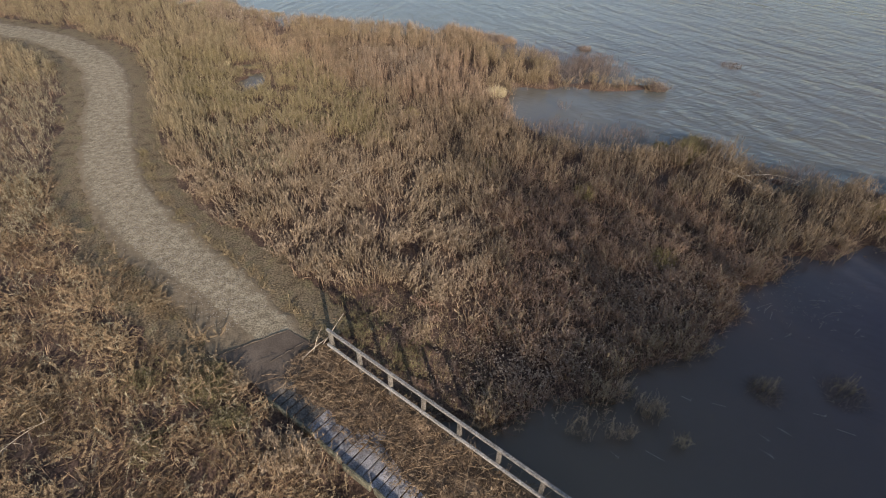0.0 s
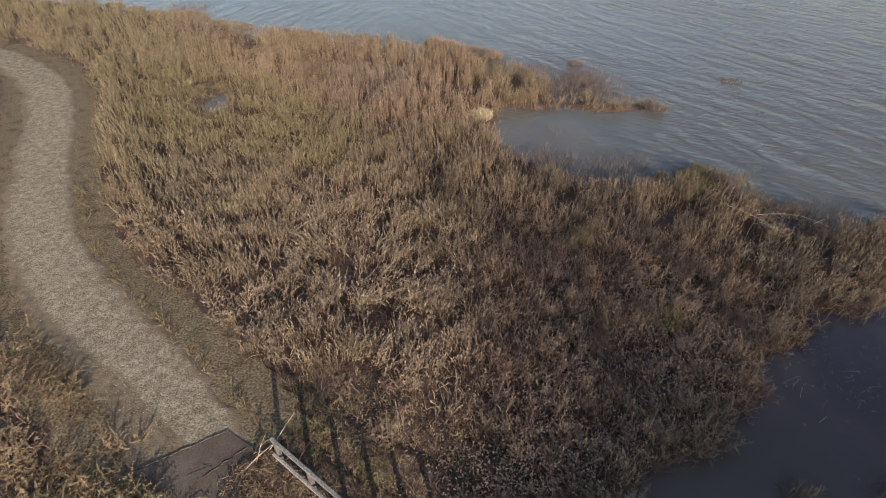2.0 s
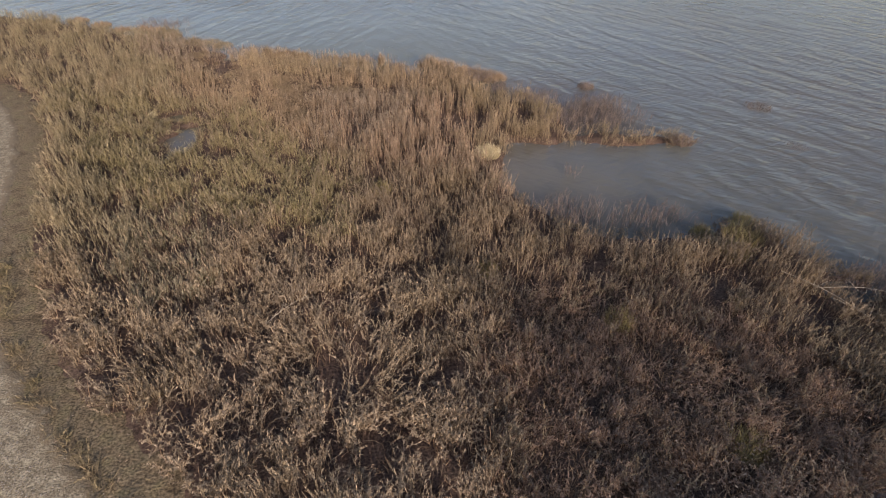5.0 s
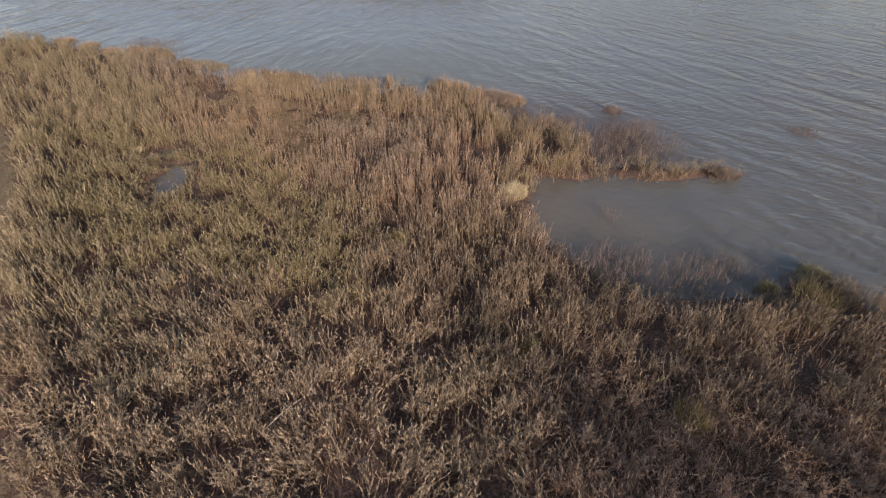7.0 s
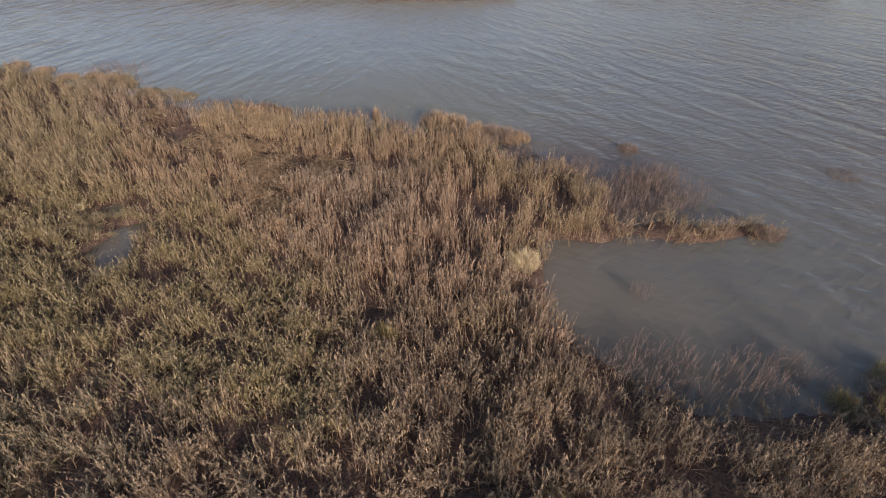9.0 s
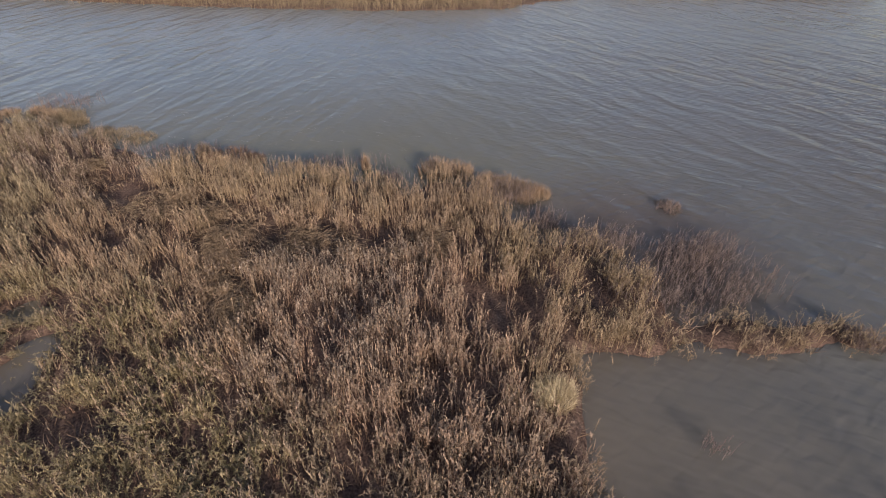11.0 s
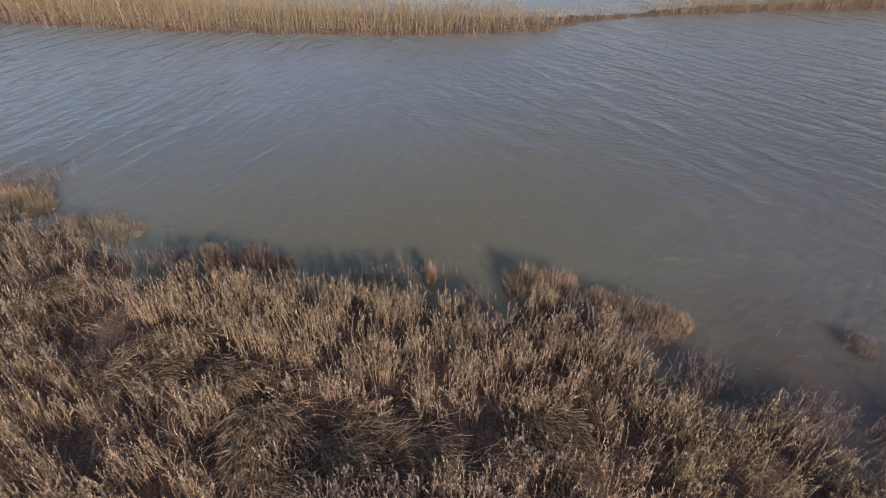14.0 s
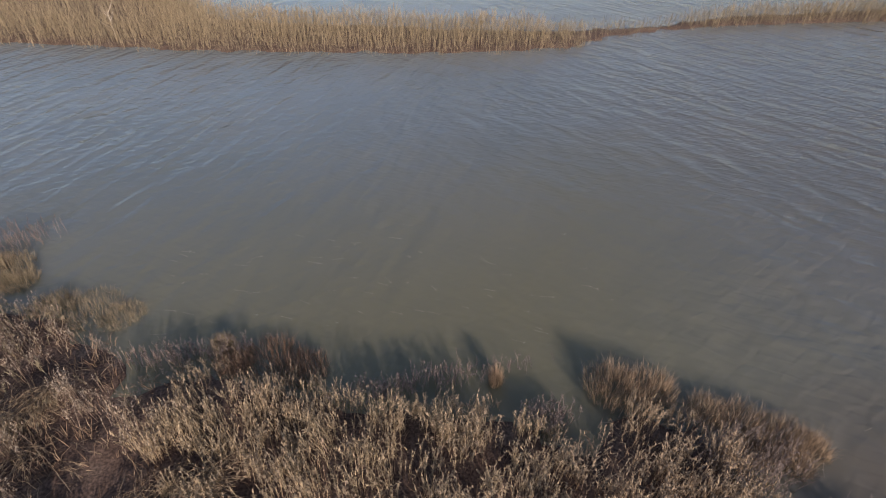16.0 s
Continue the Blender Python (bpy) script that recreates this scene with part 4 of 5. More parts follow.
def plant_left():
    """The rougher bank beyond the path."""
    st, g = Stand(), Stand()
    x, y = scatter(-36, 0, -8, 36, 17)
    keep = (RNG.random(len(x)) < reed_ground(x, y)) & left_of_path(x, y) & (y < 32)
    x, y = x[keep], y[keep]
    z = height(x, y)
    tall = (y > 6 + 1.5 * wobble(x, y, 3, 90)) | (RNG.random(len(x)) < 0.22)
    s = np.nonzero(tall)[0]
    st.add(WEEDS + FLUFF, x[s], y[s], z[s], RNG.uniform(0.5, 0.95, len(s)), RNG.uniform(0.8, 1.1, len(s)), lean=0.3)
    st.make("bank_weeds", BANK, "grey-olive dead weeds on the bank beside the path", "weeds", BANK_HEAD)
    x, y = scatter(-20, 4, -7, 12, 105)
    d = near_line(LINE[::3] + LINE[-1:], x, y) + 0.3 * wobble(x, y, 0.9, 9)
    ragged = (d > 1.5 - 0.5 * np.exp(-((x + 2.5) ** 2 + (y - 0.6) ** 2) / 25.0)) & (y < 6.5 + wobble(x, y, 2.0, 98)) & bridge_free(x, y) & (x > -11 - 0.56 * (y + 3.4))
    hollow = np.clip(0.62 + 0.85 * wobble(x, y, 1.3, 99) + 0.3 * wobble(x, y, 0.5, 100), 0.02, 1)
    keep = ((RNG.random(len(x)) < reed_ground(x, y)) | ragged) & (RNG.random(len(x)) < hollow) & (left_of_path(x, y) | (y < -0.5)) & (x * SIDE.x + y * SIDE.y > 0)
    x, y = x[keep], y[keep]
    way = -0.2 + 0.9 * wobble(x, y, 2.0, 91)
    g.add(FRONDS + FRONDS + FLUFF[:8], x, y, height(x, y) - 0.02, RNG.uniform(0.5, 1.0, len(x)) * (1 + 0.35 * wobble(x, y, 1.5, 96)) * np.clip((near_line(LINE[::3], x, y) - 0.7) / 1.2, 0.3, 1), RNG.uniform(0.7, 1.0, len(x)), flat=(np.clip(1.2 + 0.3 * wobble(x, y, 1.8, 97) + RNG.normal(0, 0.18, len(x)), 0.4, 1.5), way + RNG.normal(0, 0.3, len(x))))
    g.make("matted_weeds", MATTED, "matted straw-brown feathery dead weeds beside the footbridge", "weeds", MATTED_HEAD)


def plant_nettles():
    """Green weeds in the damp by the slab and in the grass."""
    st = Stand()
    for cx, cy, r, n in ((-3.3, -0.9, 0.75, 260), (-2.6, -2.2, 0.5, 110), (-5.4, -0.6, 0.6, 90), (-4.6, -2.6, 0.5, 80), (0.9, 0.9, 0.7, 70), (2.3, -0.4, 0.6, 60)):
        x, y = RNG.normal(cx, r / 2, n), RNG.normal(cy, r / 2, n)
        keep = bridge_free(x, y)
        x, y = x[keep], y[keep]
        st.add(WEEDS, x, y, height(x, y), RNG.uniform(0.2, 0.45, len(x)), RNG.uniform(0.7, 1.1, len(x)), lean=0.4)
    st.make("green_weeds", GREEN, "low green nettles and grass in the damp ground", "weeds")


plant_nettles()


def plant_verge():
    g = Stand()
    x, y = scatter(-1.5, 5, -3, 4, 30)
    keep = (near_rail(x, y) > 0) & (reed_ground(x, y) > 0.3)
    x, y = x[keep], y[keep]
    g.add(FINE, x, y, height(x, y), RNG.uniform(0.12, 0.3, len(x)), RNG.uniform(0.5, 1.0, len(x)), lean=0.5)
    x, y = scatter(-12, 0, -1, 14, 130)
    d = near_line(LINE[::3] + LINE[-1:], x, y) + 0.12 * wobble(x, y, 0.7, 113)
    keep = (np.abs(d - 1.45) < 0.22) & bridge_free(x, y) & (RNG.random(len(x)) < 0.5 + 0.5 * wobble(x, y, 0.5, 114))
    x, y = x[keep], y[keep]
    ridge = np.where(left_of_path(x, y), 1.0, 1.7)
    g.add(MAT + FLUFF[:6], x, y, np.full(len(x), 0.6), RNG.uniform(0.06, 0.15, len(x)) * ridge, RNG.uniform(0.3, 0.55, len(x)) * ridge, lean=0.7)
    x, y = scatter(-34, 1, -1, 40, 26)
    d = near_line(LINE[::3] + LINE[-1:], x, y)
    keep = (d > 0.95 + 0.1 * wobble(x, y, 0.6, 93)) & (d < 2.6) & bridge_free(x, y) & (RNG.random(len(x)) < np.clip((d - 0.85) / 1.3, 0.08, 1) * (0.55 + 0.4 * wobble(x, y, 1.2, 92)))
    x, y = x[keep], y[keep]
    g.add(FINE, x, y, np.full(len(x), 0.58), RNG.uniform(0.05, 0.16, len(x)), RNG.uniform(0.35, 0.7, len(x)), lean=0.5)
    g.make("verge_grass", GRASS, "short worn grass along the path's edge", "grass")


def plant_far():
    st = Stand()
    x, y = scatter(-45, 75, 70, 106, 21)
    s = np.maximum(signed(FAR_BANK, x, y), signed(FAR_SPIT, x, y)) + 0.5 * wobble(x, y, 2.0, 94)
    thin = np.where((x > 24) & (x < 37), 0.5, 1.0)
    keep = (s > -0.75) & (RNG.random(len(x)) < thin * np.where(s > 5, 0.45, 1.0))
    x, y, s = x[keep], y[keep], s[keep]
    tall = np.where(x > 38, 1.6, np.where(x > 20, 1.2, 1.9)) * (0.55 + 0.45 * np.clip(s / 1.6, -0.4, 1)) * (1 + 0.14 * wobble(x, y, 3, 95) + 0.16 * wobble(x, y, 1.0, 117)) + RNG.normal(0, 0.3, len(x))
    st.add(THIN, x, y, np.maximum(height(x, y), 0) - 0.05, np.clip(tall, 0.3, 2.8), RNG.uniform(0.7, 1.3, len(x)), lean=0.36)
    st.make("far_reeds", GOLD, "golden dry reeds along the far bank", "reeds")


def plant_emergent():
    """Sparse stalks standing in the shallows."""
    st, pond = Stand(), Stand()
    for cx, cy, rx, ry, n in ((16.4, 25.3, 4.2, 2.3, 950), (14.0, 28.4, 2.2, 1.1, 380), (17.6, 27.3, 2.7, 1.1, 400), (12.0, 30.2, 1.1, 0.9, 190), (11.9, 15.5, 2.2, 1.5, 230), (15.0, 14.7, 2.8, 1.2, 200), (10.6, 32.6, 1.9, 1.3, 420), (2.2, 36.9, 2.6, 0.6, 90), (-4.5, 39.4, 2.2, 0.5, 110), (3.0, 36.9, 4.0, 0.5, 90), (5.5, 34.9, 1.1, 0.6, 130), (0.6, 36.6, 1.6, 0.5, 70), (-6.2, 39.4, 1.6, 0.5, 80),
                              (9.3, -2.6, 0.6, 0.5, 60), (7.2, -2.9, 1.4, 0.7, 50), (8.2, -3.3, 0.4, 0.2, 22), (9.7, -3.7, 0.3, 0.2, 18), (13.2, -2.2, 0.5, 0.3, 14), (15.6, -2.5, 0.6, 0.3, 14), (8.3, -2.0, 0.8, 0.4, 30), (13.3, 18.9, 0.8, 0.4, 20), (24.0, 2.5, 2.5, 0.9, 120), (22, 9.6, 2.5, 1.2, 260), (-14, 47.5, 2.5, 1.3, 200)):
        a, r = RNG.uniform(0, math.tau, n), np.sqrt(RNG.random(n)) * RNG.uniform(0.5, 1.0, n)
        x, y = cx + rx * r * np.cos(a), cy + ry * r * np.sin(a)
        (pond if cy < 0 else st).add(SPIRES + WEEDS[:4], x, y, np.maximum(height(x, y), -0.1), RNG.uniform(0.4, 0.95, n), RNG.uniform(0.7, 1.0, n), lean=0.14)
    pond.make("pond_stalks", SPIKE_HEAD, "pale dead stalks standing in the dark pond", "reeds")
    st.make("emergent_reeds", DROWNED, "sparse grey-brown dead stalks standing in shallow water", "reeds")


def plant_field():
    """Rough grass over the land away from the shore."""
    st = Stand()
    x, y = scatter(-46, 8, -26, 40, 2.0)
    keep = (inland(x, y) > 0.4) & (x < -10.5 - 0.56 * (y + 3.4)) | (inland(x, y) > 0.4) & (y < -6.5)
    keep &= (near_line(LINE[::3] + LINE[-1:], x, y) > 2.5) & bridge_free(x, y)
    x, y = x[keep], y[keep]
    st.add(MAT, x, y, height(x, y), RNG.uniform(0.25, 0.6, len(x)), RNG.uniform(1.2, 2.2, len(x)), lean=0.5)
    st.make("field_grass", GRASS, "rough straw-brown grass on the land behind the path", "grass")


plant_main()
plant_field()
plant_left()
plant_verge()
plant_far()
plant_emergent()


# ---- tussocks ----
def tussock(x, y, r, h, mat, label, n=140, width=0.012, spread=0.55):
    n, width = int(n * 1.7), width * 0.6
    rng = np.random.default_rng(int(abs(x * 31 + y * 17) * 10))
    a, d = rng.uniform(0, math.tau, n), np.sqrt(rng.random(n)) * r
    st = Stand()
    shapes = [blade_shape(rng, 4, 0.05, width) for _ in range(4)]
    px, py = d * np.cos(a), d * np.sin(a)
    st.add(shapes, px, py, np.zeros(n), h * (1.05 - 0.45 * d / r) * rng.uniform(0.75, 1.1, n), np.full(n, 0.8), flat=(0.75 * spread * d / r * rng.uniform(0.3, 1.2, n), a + rng.normal(0, 0.5, n)), rng=rng)
    ob = new("tussock", st.mesh("tussock"))
    ob.data.materials.append(mat)
    ob.location = (x, y, max(float(height(np.array([x]), np.array([y]))[0]), -0.12))
    return tagged(ob, label, "tussock", "tussocks at the water's edge")


tussock(9.3, 21.2, 0.6, 0.85, STRAW, "bright pale-straw grass tussock at the cove's corner", 360, 0.012, 0.9)
for x, y, r, h in ((8.0, 35.6, 0.85, 1.3), (9.2, 35.3, 0.75, 1.15), (-13.9, 45.7, 0.8, 0.9), (-15.2, 46.6, 0.7, 0.8), (-17.0, 46.6, 0.7, 0.8), (-19.2, 48.3, 0.8, 0.8), (-21.6, 49.8, 0.8, 0.8)):
    tussock(x, y, r, h, RUST, "rusty-orange rush tussock standing in the shallows", 190, 0.014)
tussock(4.45, 36.5, 0.2, 1.5, RUST, "tall narrow rusty rush tuft standing in the shallows", 70, 0.014, 0.12)
for x, y, r, h in ((10.4, 34.2, 0.6, 0.95), (11.3, 33.7, 0.7, 1.0), (12.1, 33.1, 0.7, 0.95), (12.7, 32.6, 0.5, 0.85), (11.0, 32.8, 0.6, 0.9), (11.9, 32.3, 0.5, 0.8)):
    tussock(x, y, r, h, RUST, "tan rush tussock standing in the shallows", 190, 0.011, 0.35)
for x, y, r, h in ((-9.3, 42.4, 1.2, 0.7), (-8.0, 41.9, 0.8, 0.55), (-10.5, 42.9, 0.8, 0.7), (-13.2, 45.5, 1.0, 1.1), (-12.4, 44.6, 0.7, 0.9), (-4.2, 39.7, 0.3, 0.85)):
    tussock(x, y, r, h, GOLD, "golden rush tussock at the lake's edge", 220, 0.014)
for x, y, r, h in ((-2.6, 38.8, 1.0, 0.9), (-1.5, 38.2, 0.75, 0.75), (-3.7, 38.9, 0.6, 0.7)):
    tussock(x, y, r, h, BROWN, "dark russet-brown rush tussock at the lake's edge", 240, 0.014)
for x, y, r, h in ((18.4, 30.6, 0.6, 0.45), (28.7, 26.2, 0.9, 0.3), (27.3, 20.7, 0.7, 0.2), (20.6, 21.6, 0.6, 0.5), (13.2, -2.2, 0.5, 0.35), (15.6, -2.5, 0.7, 0.3)):
    tussock(x, y, r, h * 1.5, DROWNED, "low grey-brown drowned tussock in open water", 120, 0.016)
for x, y, r, h in ((3.5, 17.9, 0.4, 0.9), (12.6, 3.8, 0.5, 0.9), (11.0, 8.6, 0.45, 0.95), (17.3, 11.6, 0.5, 1.0), (24.0, 6.2, 0.6, 0.9), (-9.2, 27.6, 0.16, 0.45), (18.3, 12.6, 0.8, 1.0), (19.4, 14.0, 0.6, 0.8), (17.0, 13.3, 0.5, 0.75), (7.2, 11.8, 0.3, 0.8)):
    tussock(x, y, r, h, STRAW if x < 0 else YELLOWISH, "yellowish grass tussock among the brown weeds", 130, 0.014)


# ---- footbridge ----
def footbridge():
    turn = math.degrees(math.atan2(AXIS.y, AXIS.x))
    base = group_of("footbridge", pose(0, 0, 0.55, 0, 0, turn), "weathered grey timber footbridge with one post-and-rail fence and debris-covered deck", "bridge")
    length = 9.6

    def add(name, size, m, mat, bevel=0.008, label="", parent=base):
        bm = bmesh.new()
        box(bm, size, m, bevel)
        return part(name, bm, mat, parent, label)

    # local x runs along the bridge, local y away from the handrail is negative
    rng = random.Random(4)
    n = int(length / 0.27)
    for i in range(n):
        x = -0.25 + 0.27 * (i + 0.5)
        sag = -0.02 * math.sin(i * 0.35)
        # darker wood on the first planks: dirt, plus shade put into the colour
        add("plank", (0.232, 2.32 + rng.uniform(-0.03, 0.03), 0.045), pose(x, -1.08 + rng.uniform(-0.02, 0.02), 0.03 + sag + rng.uniform(-0.004, 0.004), rng.uniform(-0.4, 0.4), 0, rng.uniform(-0.6, 0.6)), POST if i < 6 else BOARD, 0.006, "dirty grey-brown plank, darkened for the shade at this end" if i < 6 else "")
    for y in (-0.12, -1.08, -2.05):
        add("beam", (length, 0.14, 0.24), pose(length / 2 - 0.1, y, -0.15), POST, 0.01)
    for i in range(9):
        add("edge_beam", (0.92 + rng.uniform(-0.08, 0.1), 0.08, 0.30), pose(0.25 + 1.06 * i, -2.26 + rng.uniform(-0.03, 0.03), 0.09 + rng.uniform(-0.03, 0.03), rng.uniform(-6, 6), rng.uniform(-2.5, 2.5), rng.uniform(-2.5, 2.5)), LICHEN, 0.02, "lichened timber edge beam")
    for i in range(8):
        add("post", (0.11, 0.10, 1.30), pose(0.06 + 1.2 * i, 0.03, 0.40, rng.uniform(-1, 1), rng.uniform(-1, 1), 0), POST, 0.012)
    add("top_rail", (length, 0.088, 0.075), pose(length / 2 - 0.05, 0.0, 1.09), WOOD, 0.012, "pale weathered top rail")
    add("lower_rail", (length, 0.07, 0.085), pose(length / 2 - 0.05, -0.06, 0.48), WOOD, 0.012, "pale weathered lower rail")
    return base


footbridge()


def on_bridge(a, s):
    p = AXIS * a + SIDE * s
    return p.x, p.y


def bridge_litter():
    st = Stand()
    n = 3600
    a = RNG.uniform(-0.6, 8.8, n)
    edge = 1.64 + 0.02 * a + 0.08 * np.sin(a * 3)
    s = RNG.uniform(-0.05, 1, n) * edge
    pile = 0.08 + 0.16 * np.clip(1 - s / edge, 0, 1) + 0.05 * np.sin(a * 2.1)
    x, y = AXIS.x * a + SIDE.x * s, AXIS.y * a + SIDE.y * s
    st.add(THIN, x, y, 0.58 + pile * RNG.random(n), RNG.uniform(0.10, 0.36, n) * np.where(RNG.random(n) < 0.03, 3.6, 1), RNG.uniform(0.5, 1.2, n), flat=(RNG.uniform(1.15, 1.52, n), RNG.uniform(0, math.tau, n)))
    st.make("reed_litter", DEBRIS, "matted brown reed debris washed over the deck", "debris")


bridge_litter()


def litter_mound():
    """The packed bed of debris beneath the loose stalks."""
    na, ns = 90, 16
    a = np.linspace(-0.7, 8.9, na)[:, None] + np.zeros((1, ns))
    f = np.linspace(0, 1, ns)[None] + np.zeros((na, 1))
    edge = 1.58 + 0.02 * a + 0.08 * np.sin(a * 3) + 0.05 * np.sin(a * 7.3)
    s = -0.1 + f * (edge + 0.1)
    z = 0.56 + 0.20 * np.sqrt(np.clip(1 - f ** 2, 0, 1)) * (0.6 + 0.25 * wobble(a, s, 0.7, 98)) + 0.02 * wobble(a, s, 0.2, 99)
    z = np.where(f > 0.98, 0.55, z)
    verts = np.stack([AXIS.x * a + SIDE.x * s, AXIS.y * a + SIDE.y * s, z], -1).reshape(-1, 3)
    i = (np.arange(na - 1)[:, None] * ns + np.arange(ns - 1)[None]).ravel()
    ob = new("debris_bed", fast_mesh("debris_bed", verts, np.concatenate([np.stack([i, i + 1, i + ns + 1], -1), np.stack([i, i + ns + 1, i + ns], -1)])))
    ob.data.materials.append(rough_material("packed_debris", [(0.3, (0.13, 0.086, 0.053)), (0.55, (0.215, 0.148, 0.09)), (0.75, (0.31, 0.22, 0.14))], 2.5, 0.9, 24.0))
    tagged(ob, "packed brown bed of rotting reed debris on the deck", "debris", kind="stuff")


litter_mound()


def approach():
    bm = bmesh.new()
    corners = [(-2.55, 2.25), (-1.75, 0.25), (-0.12, 0.1), (-0.2, 2.2)]
    rings = [[bm.verts.new((*on_bridge(a, s), z)) for a, s in corners] for z in (0.45, 0.650)]
    bm.faces.new(rings[1][::-1])
    for k in range(4):
        bm.faces.new((rings[0][k - 1], rings[0][k], rings[1][k], rings[1][k - 1]))
    bmesh.ops.recalc_face_normals(bm, faces=bm.faces)
    bmesh.ops.bevel(bm, geom=list(bm.edges), offset=0.015, segments=2, affect="EDGES", profile=0.5)
    tagged(part("approach_slab", bm, MUD), "dark damp concrete slab between path and bridge", "slab", kind="structure")
    for a0, s0, a1, s1, r, label in ((-1.75, 0.25, -2.6, 2.3, 0.0205, "dark timber edging board across the gravel"), (-0.95, 0.25, -1.15, 1.45, 0.014, "dark stick lying on the concrete")):
        p, q = on_bridge(a0, s0), on_bridge(a1, s1)
        bm = bmesh.new()
        tube(bm, [(lerp(p[0], q[0], f) + 0.03 * math.sin(23 * f), lerp(p[1], q[1], f) + 0.02 * math.sin(31 * f), 0.655 + 0.008 * math.sin(17 * f)) for f in (0, 0.12, 0.25, 0.38, 0.5, 0.62, 0.75, 0.88, 1)], [r * k for k in (0.5, 0.9, 1.1, 0.7, 1, 1.2, 0.8, 1, 0.5)])
        tagged(part("edging_board" if r > 0.02 else "stick", bm, BARK), label, "board" if r > 0.02 else "stick")
    for i, (p, q, r) in enumerate((((-0.35, 0.25, 0.62), (0.45, 0.75, 1.55), 0.014), ((-0.6, 0.0, 0.62), (-0.25, 0.35, 1.35), 0.011), ((-0.9, -0.25, 0.66), (-0.2, 0.35, 0.85), 0.02))):
        bm = bmesh.new()
        tube(bm, [Vector(p).lerp(Vector(q), f) + Vector((0.02 * math.sin(5 * f + i), 0, 0.03 * math.sin(3 * f))) for f in (0, 0.3, 0.6, 1)], [r, r, r * 0.8, r * 0.4], 5)
        tagged(part("stick", bm, PALE), "bleached bare stick leaning by the rail's end", "stick")


approach()


def fallen_branch(p, q, arch, label):
    """A bleached branch with side twigs."""
    rng = random.Random(int(p[0] * 10))
    bm = bmesh.new()
    line = [Vector(p).lerp(Vector(q), f) + Vector((0, 0, arch * math.sin(math.pi * f))) for f in (0, 0.2, 0.4, 0.6, 0.8, 1)]
    tube(bm, line, [0.011, 0.010, 0.009, 0.008, 0.006, 0.004], 5)
    for i in range(7):
        c = line[1].lerp(line[5], rng.random())
        d = Vector((rng.uniform(-1, 1), rng.uniform(-1, 1), rng.uniform(0.1, 0.8))) * 0.5
        tube(bm, [c, c + d * 0.6, c + d + Vector((0, 0, -0.05))], [0.008, 0.006, 0.003], 4)
    tagged(part("fallen_branch", bm, PALE), label, "branch")


fallen_branch((-8.3, -2.7, 0.62), (-7.3, -1.6, 0.68), 0.1, "long bleached stem lying on the matted grass")
fallen_branch((18.6, 8.9, 0.8), (21.4, 7.6, 0.9), 0.35, "bleached fallen branch over the dark weeds")
fallen_branch((17.8, 9.8, 0.9), (19.6, 7.4, 0.6), 0.15, "bleached fallen branch over the dark weeds")
fallen_branch((-0.6, 9.6, 0.75), (0.7, 10.6, 0.9), 0.12, "pale broken stem lying on the reeds")


def sapling(x, y):
    """A pale bare bush on the far bank."""
    rng = random.Random(9)
    bm = bmesh.new()
    tube(bm, [(0, 0, 0), (0.05, 0, 1.2), (0, 0.05, 2.6)], [0.04, 0.028, 0.01], 6)
    for i in range(16):
        z = 0.7 + 1.7 * rng.random()
        a, r = rng.uniform(0, math.tau), rng.uniform(0.4, 0.9)
        tube(bm, [(0.03, 0, z), (0.5 * r * math.cos(a), 0.5 * r * math.sin(a), z + 0.35), (r * math.cos(a), r * math.sin(a), z + 0.85)], [0.015, 0.011, 0.005], 4)
    ob = tagged(part("sapling", bm, PALE), "pale leafless sapling among the far reeds", "sapling")
    ob.location = (x, y, 0.1)


sapling(-18.6, 79.5)


# ---- unseen trees added behind the way in, to shade the pond ----
def bare_tree(x, y, tall, spread, seed, n=3000):
    """An unseen leafless tree added to cast shade: trunk, limbs and a haze of twigs."""
    rng = random.Random(seed)
    tree = group_of("shade_tree", pose(x, y, 0.1), "tall leafless tree, unseen, added to cast shade, with a dense twiggy crown", "tree", "willows by the pond")
    bm = bmesh.new()
    tube(bm, [(0, 0, -0.4), (0.1, 0, tall * 0.15), (0.2, 0.1, tall * 0.35), (0.1, 0.2, tall * 0.6), (0.2, 0.2, tall * 0.9)], [0.42, 0.34, 0.26, 0.15, 0.04], 10)
    part("trunk", bm, BARK, tree)
    ends = []
    for i in range(16):
        bm = bmesh.new()
        f = 0.25 + 0.6 * (i + rng.random()) / 16
        a = i * 2.4 + rng.uniform(-0.3, 0.3)
        r = spread * (1.05 - 0.55 * abs(f - 0.5)) * rng.uniform(0.75, 1.05)
        pts = [Vector((0.15 + r * g * math.cos(a + 0.2 * g), 0.15 + r * g * math.sin(a + 0.2 * g), tall * f * 0.9 + r * 0.55 * g ** 0.8)) for g in (0, 0.3, 0.6, 1.0)]
        tube(bm, pts, [0.13, 0.09, 0.06, 0.02], 6)
        part("limb", bm, BARK, tree)
        ends += [pts[1].lerp(pts[3], g) for g in (0.1, 0.4, 0.7, 1.0)]
    nr = np.random.default_rng(seed)
    e = np.array([tuple(p) for p in ends])
    c = e[nr.integers(0, len(e), n)] + nr.normal(0, 0.55, (n, 3))
    st = Stand()
    st.add(TWIGS, c[:, 0], c[:, 1], c[:, 2], nr.uniform(0.5, 1.3, n), np.full(n, 1.8), flat=(nr.uniform(0.1, 1.9, n), nr.uniform(0, math.tau, n)), rng=nr)
    ob = new("crown", st.mesh("crown"))
    ob.data.materials.append(BARK)
    ob.parent = tree


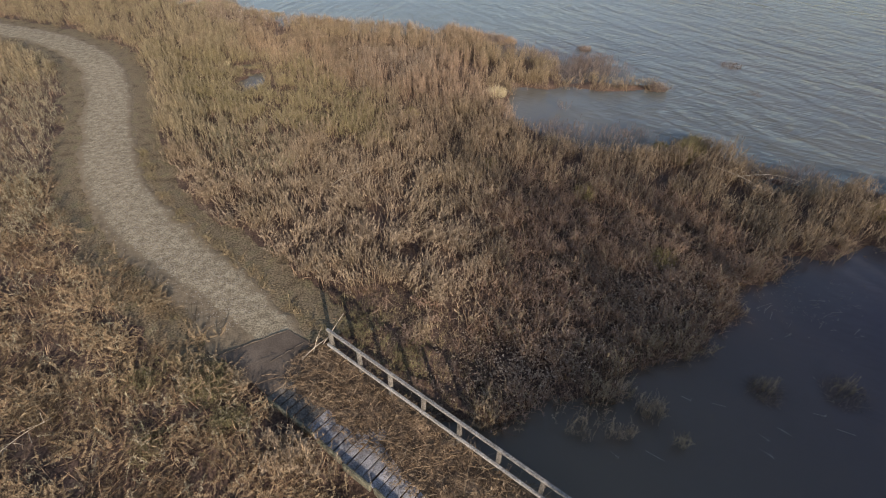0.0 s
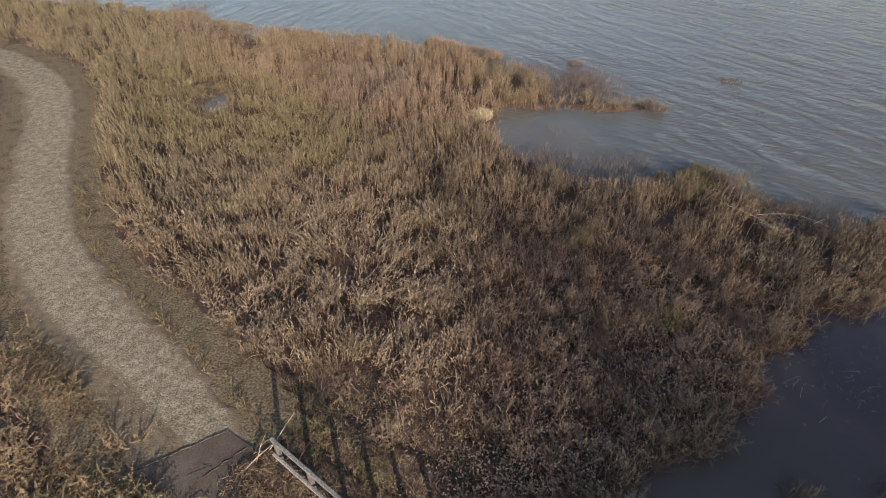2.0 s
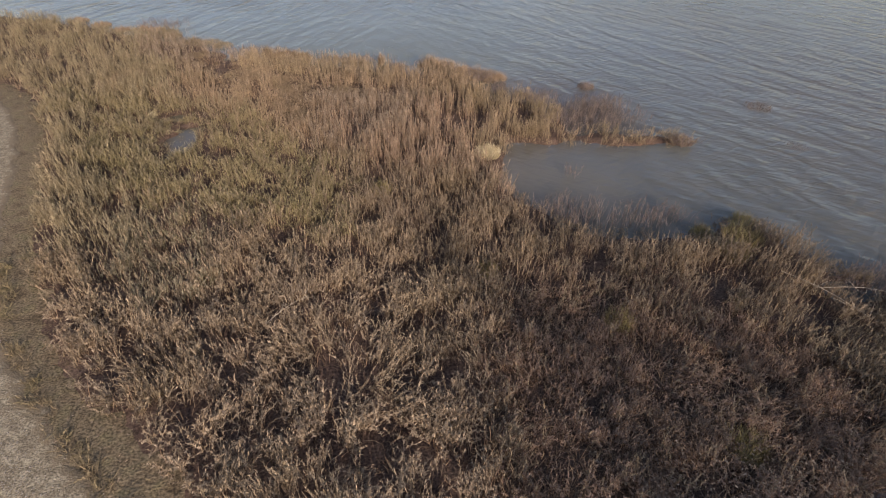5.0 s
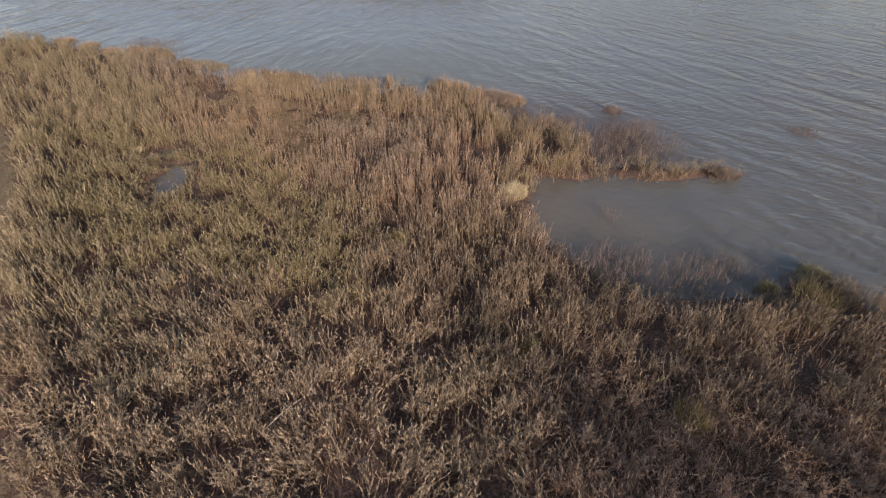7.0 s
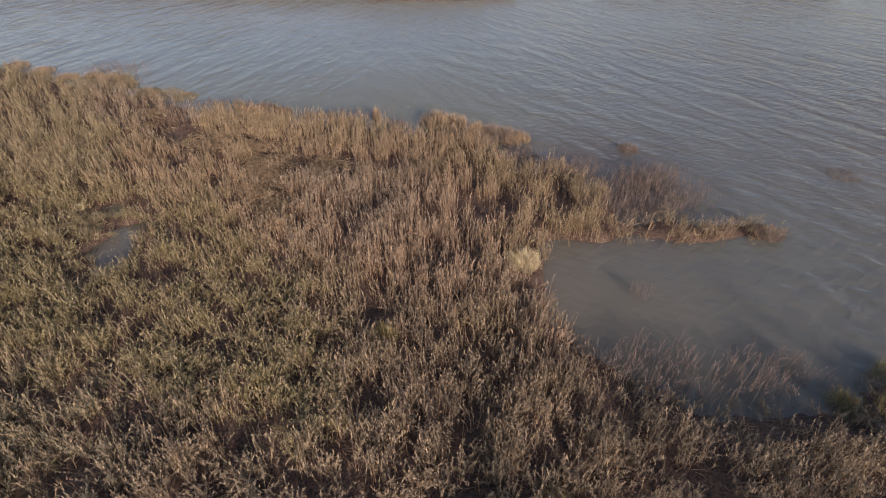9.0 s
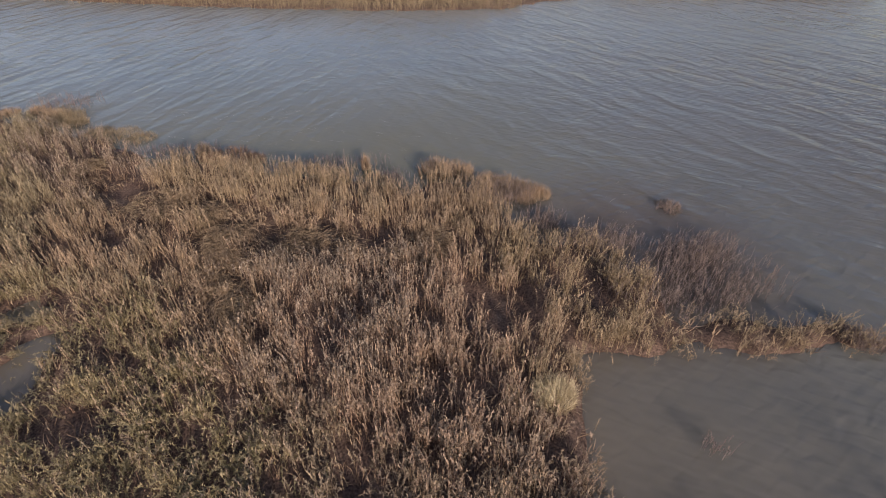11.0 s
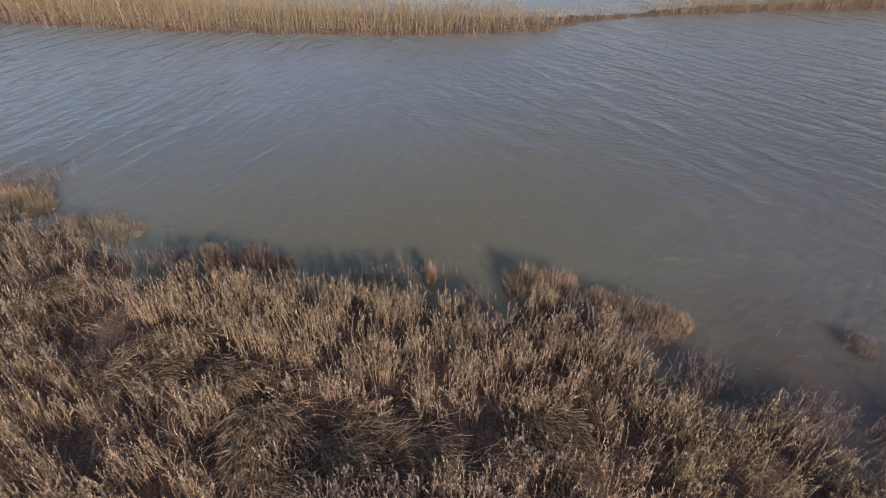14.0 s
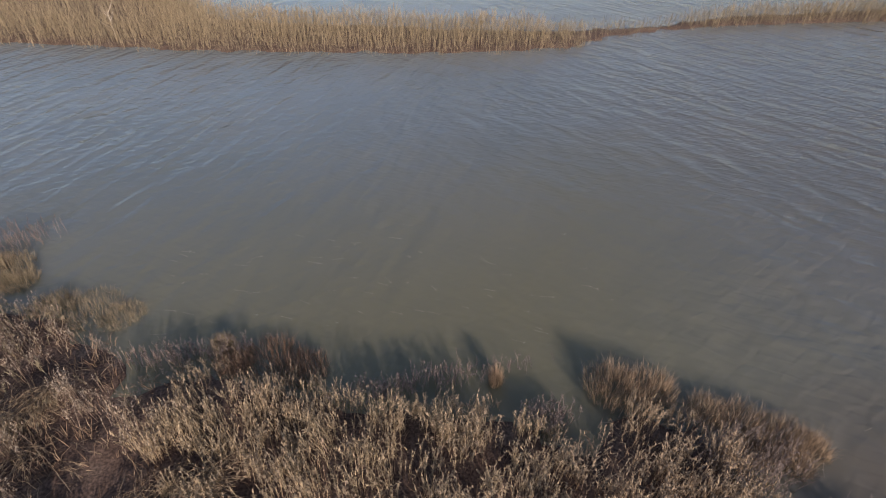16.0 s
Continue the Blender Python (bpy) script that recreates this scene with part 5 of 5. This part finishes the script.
bare_tree(14.9, -25.0, 14.2, 4.2, 1, 2900)
bare_tree(20.6, -26.5, 15.2, 4.8, 2, 2400)
bare_tree(27.0, -25.0, 14.8, 4.4, 3, 1300)
bare_tree(16.0, -18.5, 6.5, 3.0, 4, 6600)
bare_tree(22.0, -18.0, 6.8, 3.2, 5, 6600)
bare_tree(12.0, -17.5, 5.6, 2.5, 6, 6200)
bare_tree(27.5, -18.0, 6.6, 3.2, 7, 6200)
bare_tree(9.3, -15.8, 4.9, 2.0, 8, 5000)


# ---- loose stones on the path ----
def path_stones():
    rng = np.random.default_rng(12)
    pts = np.array(LINE)
    n = 9000
    k = rng.integers(0, 70, n)
    f = rng.random(n)[:, None]
    c = pts[k] * (1 - f) + pts[k + 1] * f
    way = pts[k + 1] - pts[k]
    way /= np.linalg.norm(way, axis=1)[:, None]
    off = np.clip(rng.normal(0, 0.55, n), -1.6, 1.6)
    c = c + np.stack([way[:, 1], -way[:, 0]], -1) * off[:, None]
    r = rng.uniform(0.010, 0.026, n)
    base = np.array([(1, 0, 0), (0, 1, 0), (-1, 0, 0), (0, -1, 0), (0, 0, 0.7), (0, 0, -0.4)])
    tri = np.array([(0, 1, 4), (1, 2, 4), (2, 3, 4), (3, 0, 4), (1, 0, 5), (2, 1, 5), (3, 2, 5), (0, 3, 5)])
    v = base[None] * r[:, None, None] * rng.uniform(0.6, 1.3, (n, 6, 1))
    a = rng.uniform(0, math.tau, n)[:, None]
    x = v[..., 0] * np.cos(a) - v[..., 1] * np.sin(a) + c[:, 0][:, None]
    y = v[..., 0] * np.sin(a) + v[..., 1] * np.cos(a) + c[:, 1][:, None]
    z = v[..., 2] + 0.618 + 0.03 * (1 - np.clip(np.abs(off) / 1.42, 0, 1) ** 2)[:, None] - 0.05 * (np.abs(off) > 1.38)[:, None]
    keep = bridge_free(c[:, 0], c[:, 1])
    v = np.stack([x, y, z], -1)[keep]
    t = (tri[None] + (np.arange(len(v)) * 6)[:, None, None]).reshape(-1, 3)
    ob = new("loose_gravel", fast_mesh("loose_gravel", v.reshape(-1, 3), t))
    ob.data.materials.append(STONE)
    tagged(ob, "loose pale stones scattered over the gravel path", "gravel", kind="stuff")


path_stones()


# ---- reed stems adrift on the lake ----
def floating_stems():
    rng = np.random.default_rng(21)
    st = Stand()
    for cx, cy, rx, ry, n, turn in ((-3.0, 43.0, 6.0, 3.0, 46, -0.35), (5.0, 41.0, 5.0, 3.0, 26, -0.6), (14.0, 31.5, 3.0, 1.5, 12, 0.2), (11.0, -3.0, 4.0, 1.4, 14, -0.7), (15.5, 0.5, 2.5, 1.0, 24, 0.4)):
        x, y = cx + rng.uniform(-rx, rx, n), cy + rng.uniform(-ry, ry, n)
        keep = inland(x, y) < -0.6
        x, y = x[keep], y[keep]
        st.add(THIN, x, y, np.full(len(x), 0.004), rng.uniform(0.2, 0.8, len(x)), np.full(len(x), 0.9), flat=(np.full(len(x), 2.4), turn + rng.normal(0, 0.3, len(x))), rng=rng)
    st.make("floating_stems", PALE, "pale broken reed stems floating on the lake", "debris")


floating_stems()


# ---- fallen leaves and pale flecks along the pond ----
def fallen_leaves():
    rng = np.random.default_rng(31)
    flecks = []
    for k in range(5):
        sh = Shape()
        for i in range(2):
            a = rng.uniform(0, math.tau)
            leaf(sh, (0.3 * i, 0.2 * i, 0), a, 1.0, 0.7, rng.uniform(0.0, 0.3), rng.uniform(0, 0.3), rng)
        flecks.append(sh.done())
    st = Stand()
    for cx, cy, rx, ry, n, lift in ((12.5, 1.6, 4.5, 2.2, 1500, 0.75), (5.8, -1.0, 3.4, 1.8, 1400, 0.6), (1.6, 0.6, 2.6, 1.8, 300, 0.12), (-5.5, 4.6, 4.5, 3.0, 260, 0.03)):
        x, y = cx + rng.normal(0, rx / 2, n), cy + rng.normal(0, ry / 2, n)
        keep = (inland(x, y) > 0.1) & bridge_free(x, y) & (near_line(LINE[::3], x, y) > (1.2 if lift < 0.1 else 2.4))
        x, y = x[keep], y[keep]
        z = height(x, y) + lift * rng.uniform(0.5, 1.0, len(x)) + (0.08 if lift < 0.1 else 0.0)
        st.add(flecks, x, y, z, rng.uniform(0.03, 0.055, len(x)), rng.uniform(0.03, 0.055, len(x)), lean=0.6, rng=rng)
    st.make("fallen_leaves", LEAF, "pale curled dead leaves caught in the weeds", "leaves")


fallen_leaves()


def floating_leaves():
    rng = np.random.default_rng(41)
    st = Stand()
    n = 150
    x, y = rng.normal(17.2, 1.4, n), rng.normal(1.3, 0.7, n)
    keep = inland(x, y) < -0.25
    x, y = x[keep], y[keep]
    st.add(MAT, x, y, np.full(len(x), 0.004), rng.uniform(0.04, 0.10, len(x)), rng.uniform(0.15, 0.4, len(x)), flat=(np.full(len(x), 1.5), rng.uniform(0, math.tau, len(x))), rng=rng)
    st.make("floating_leaves", PALE, "pale leaves and flecks afloat at the pond's edge", "leaves")


floating_leaves()
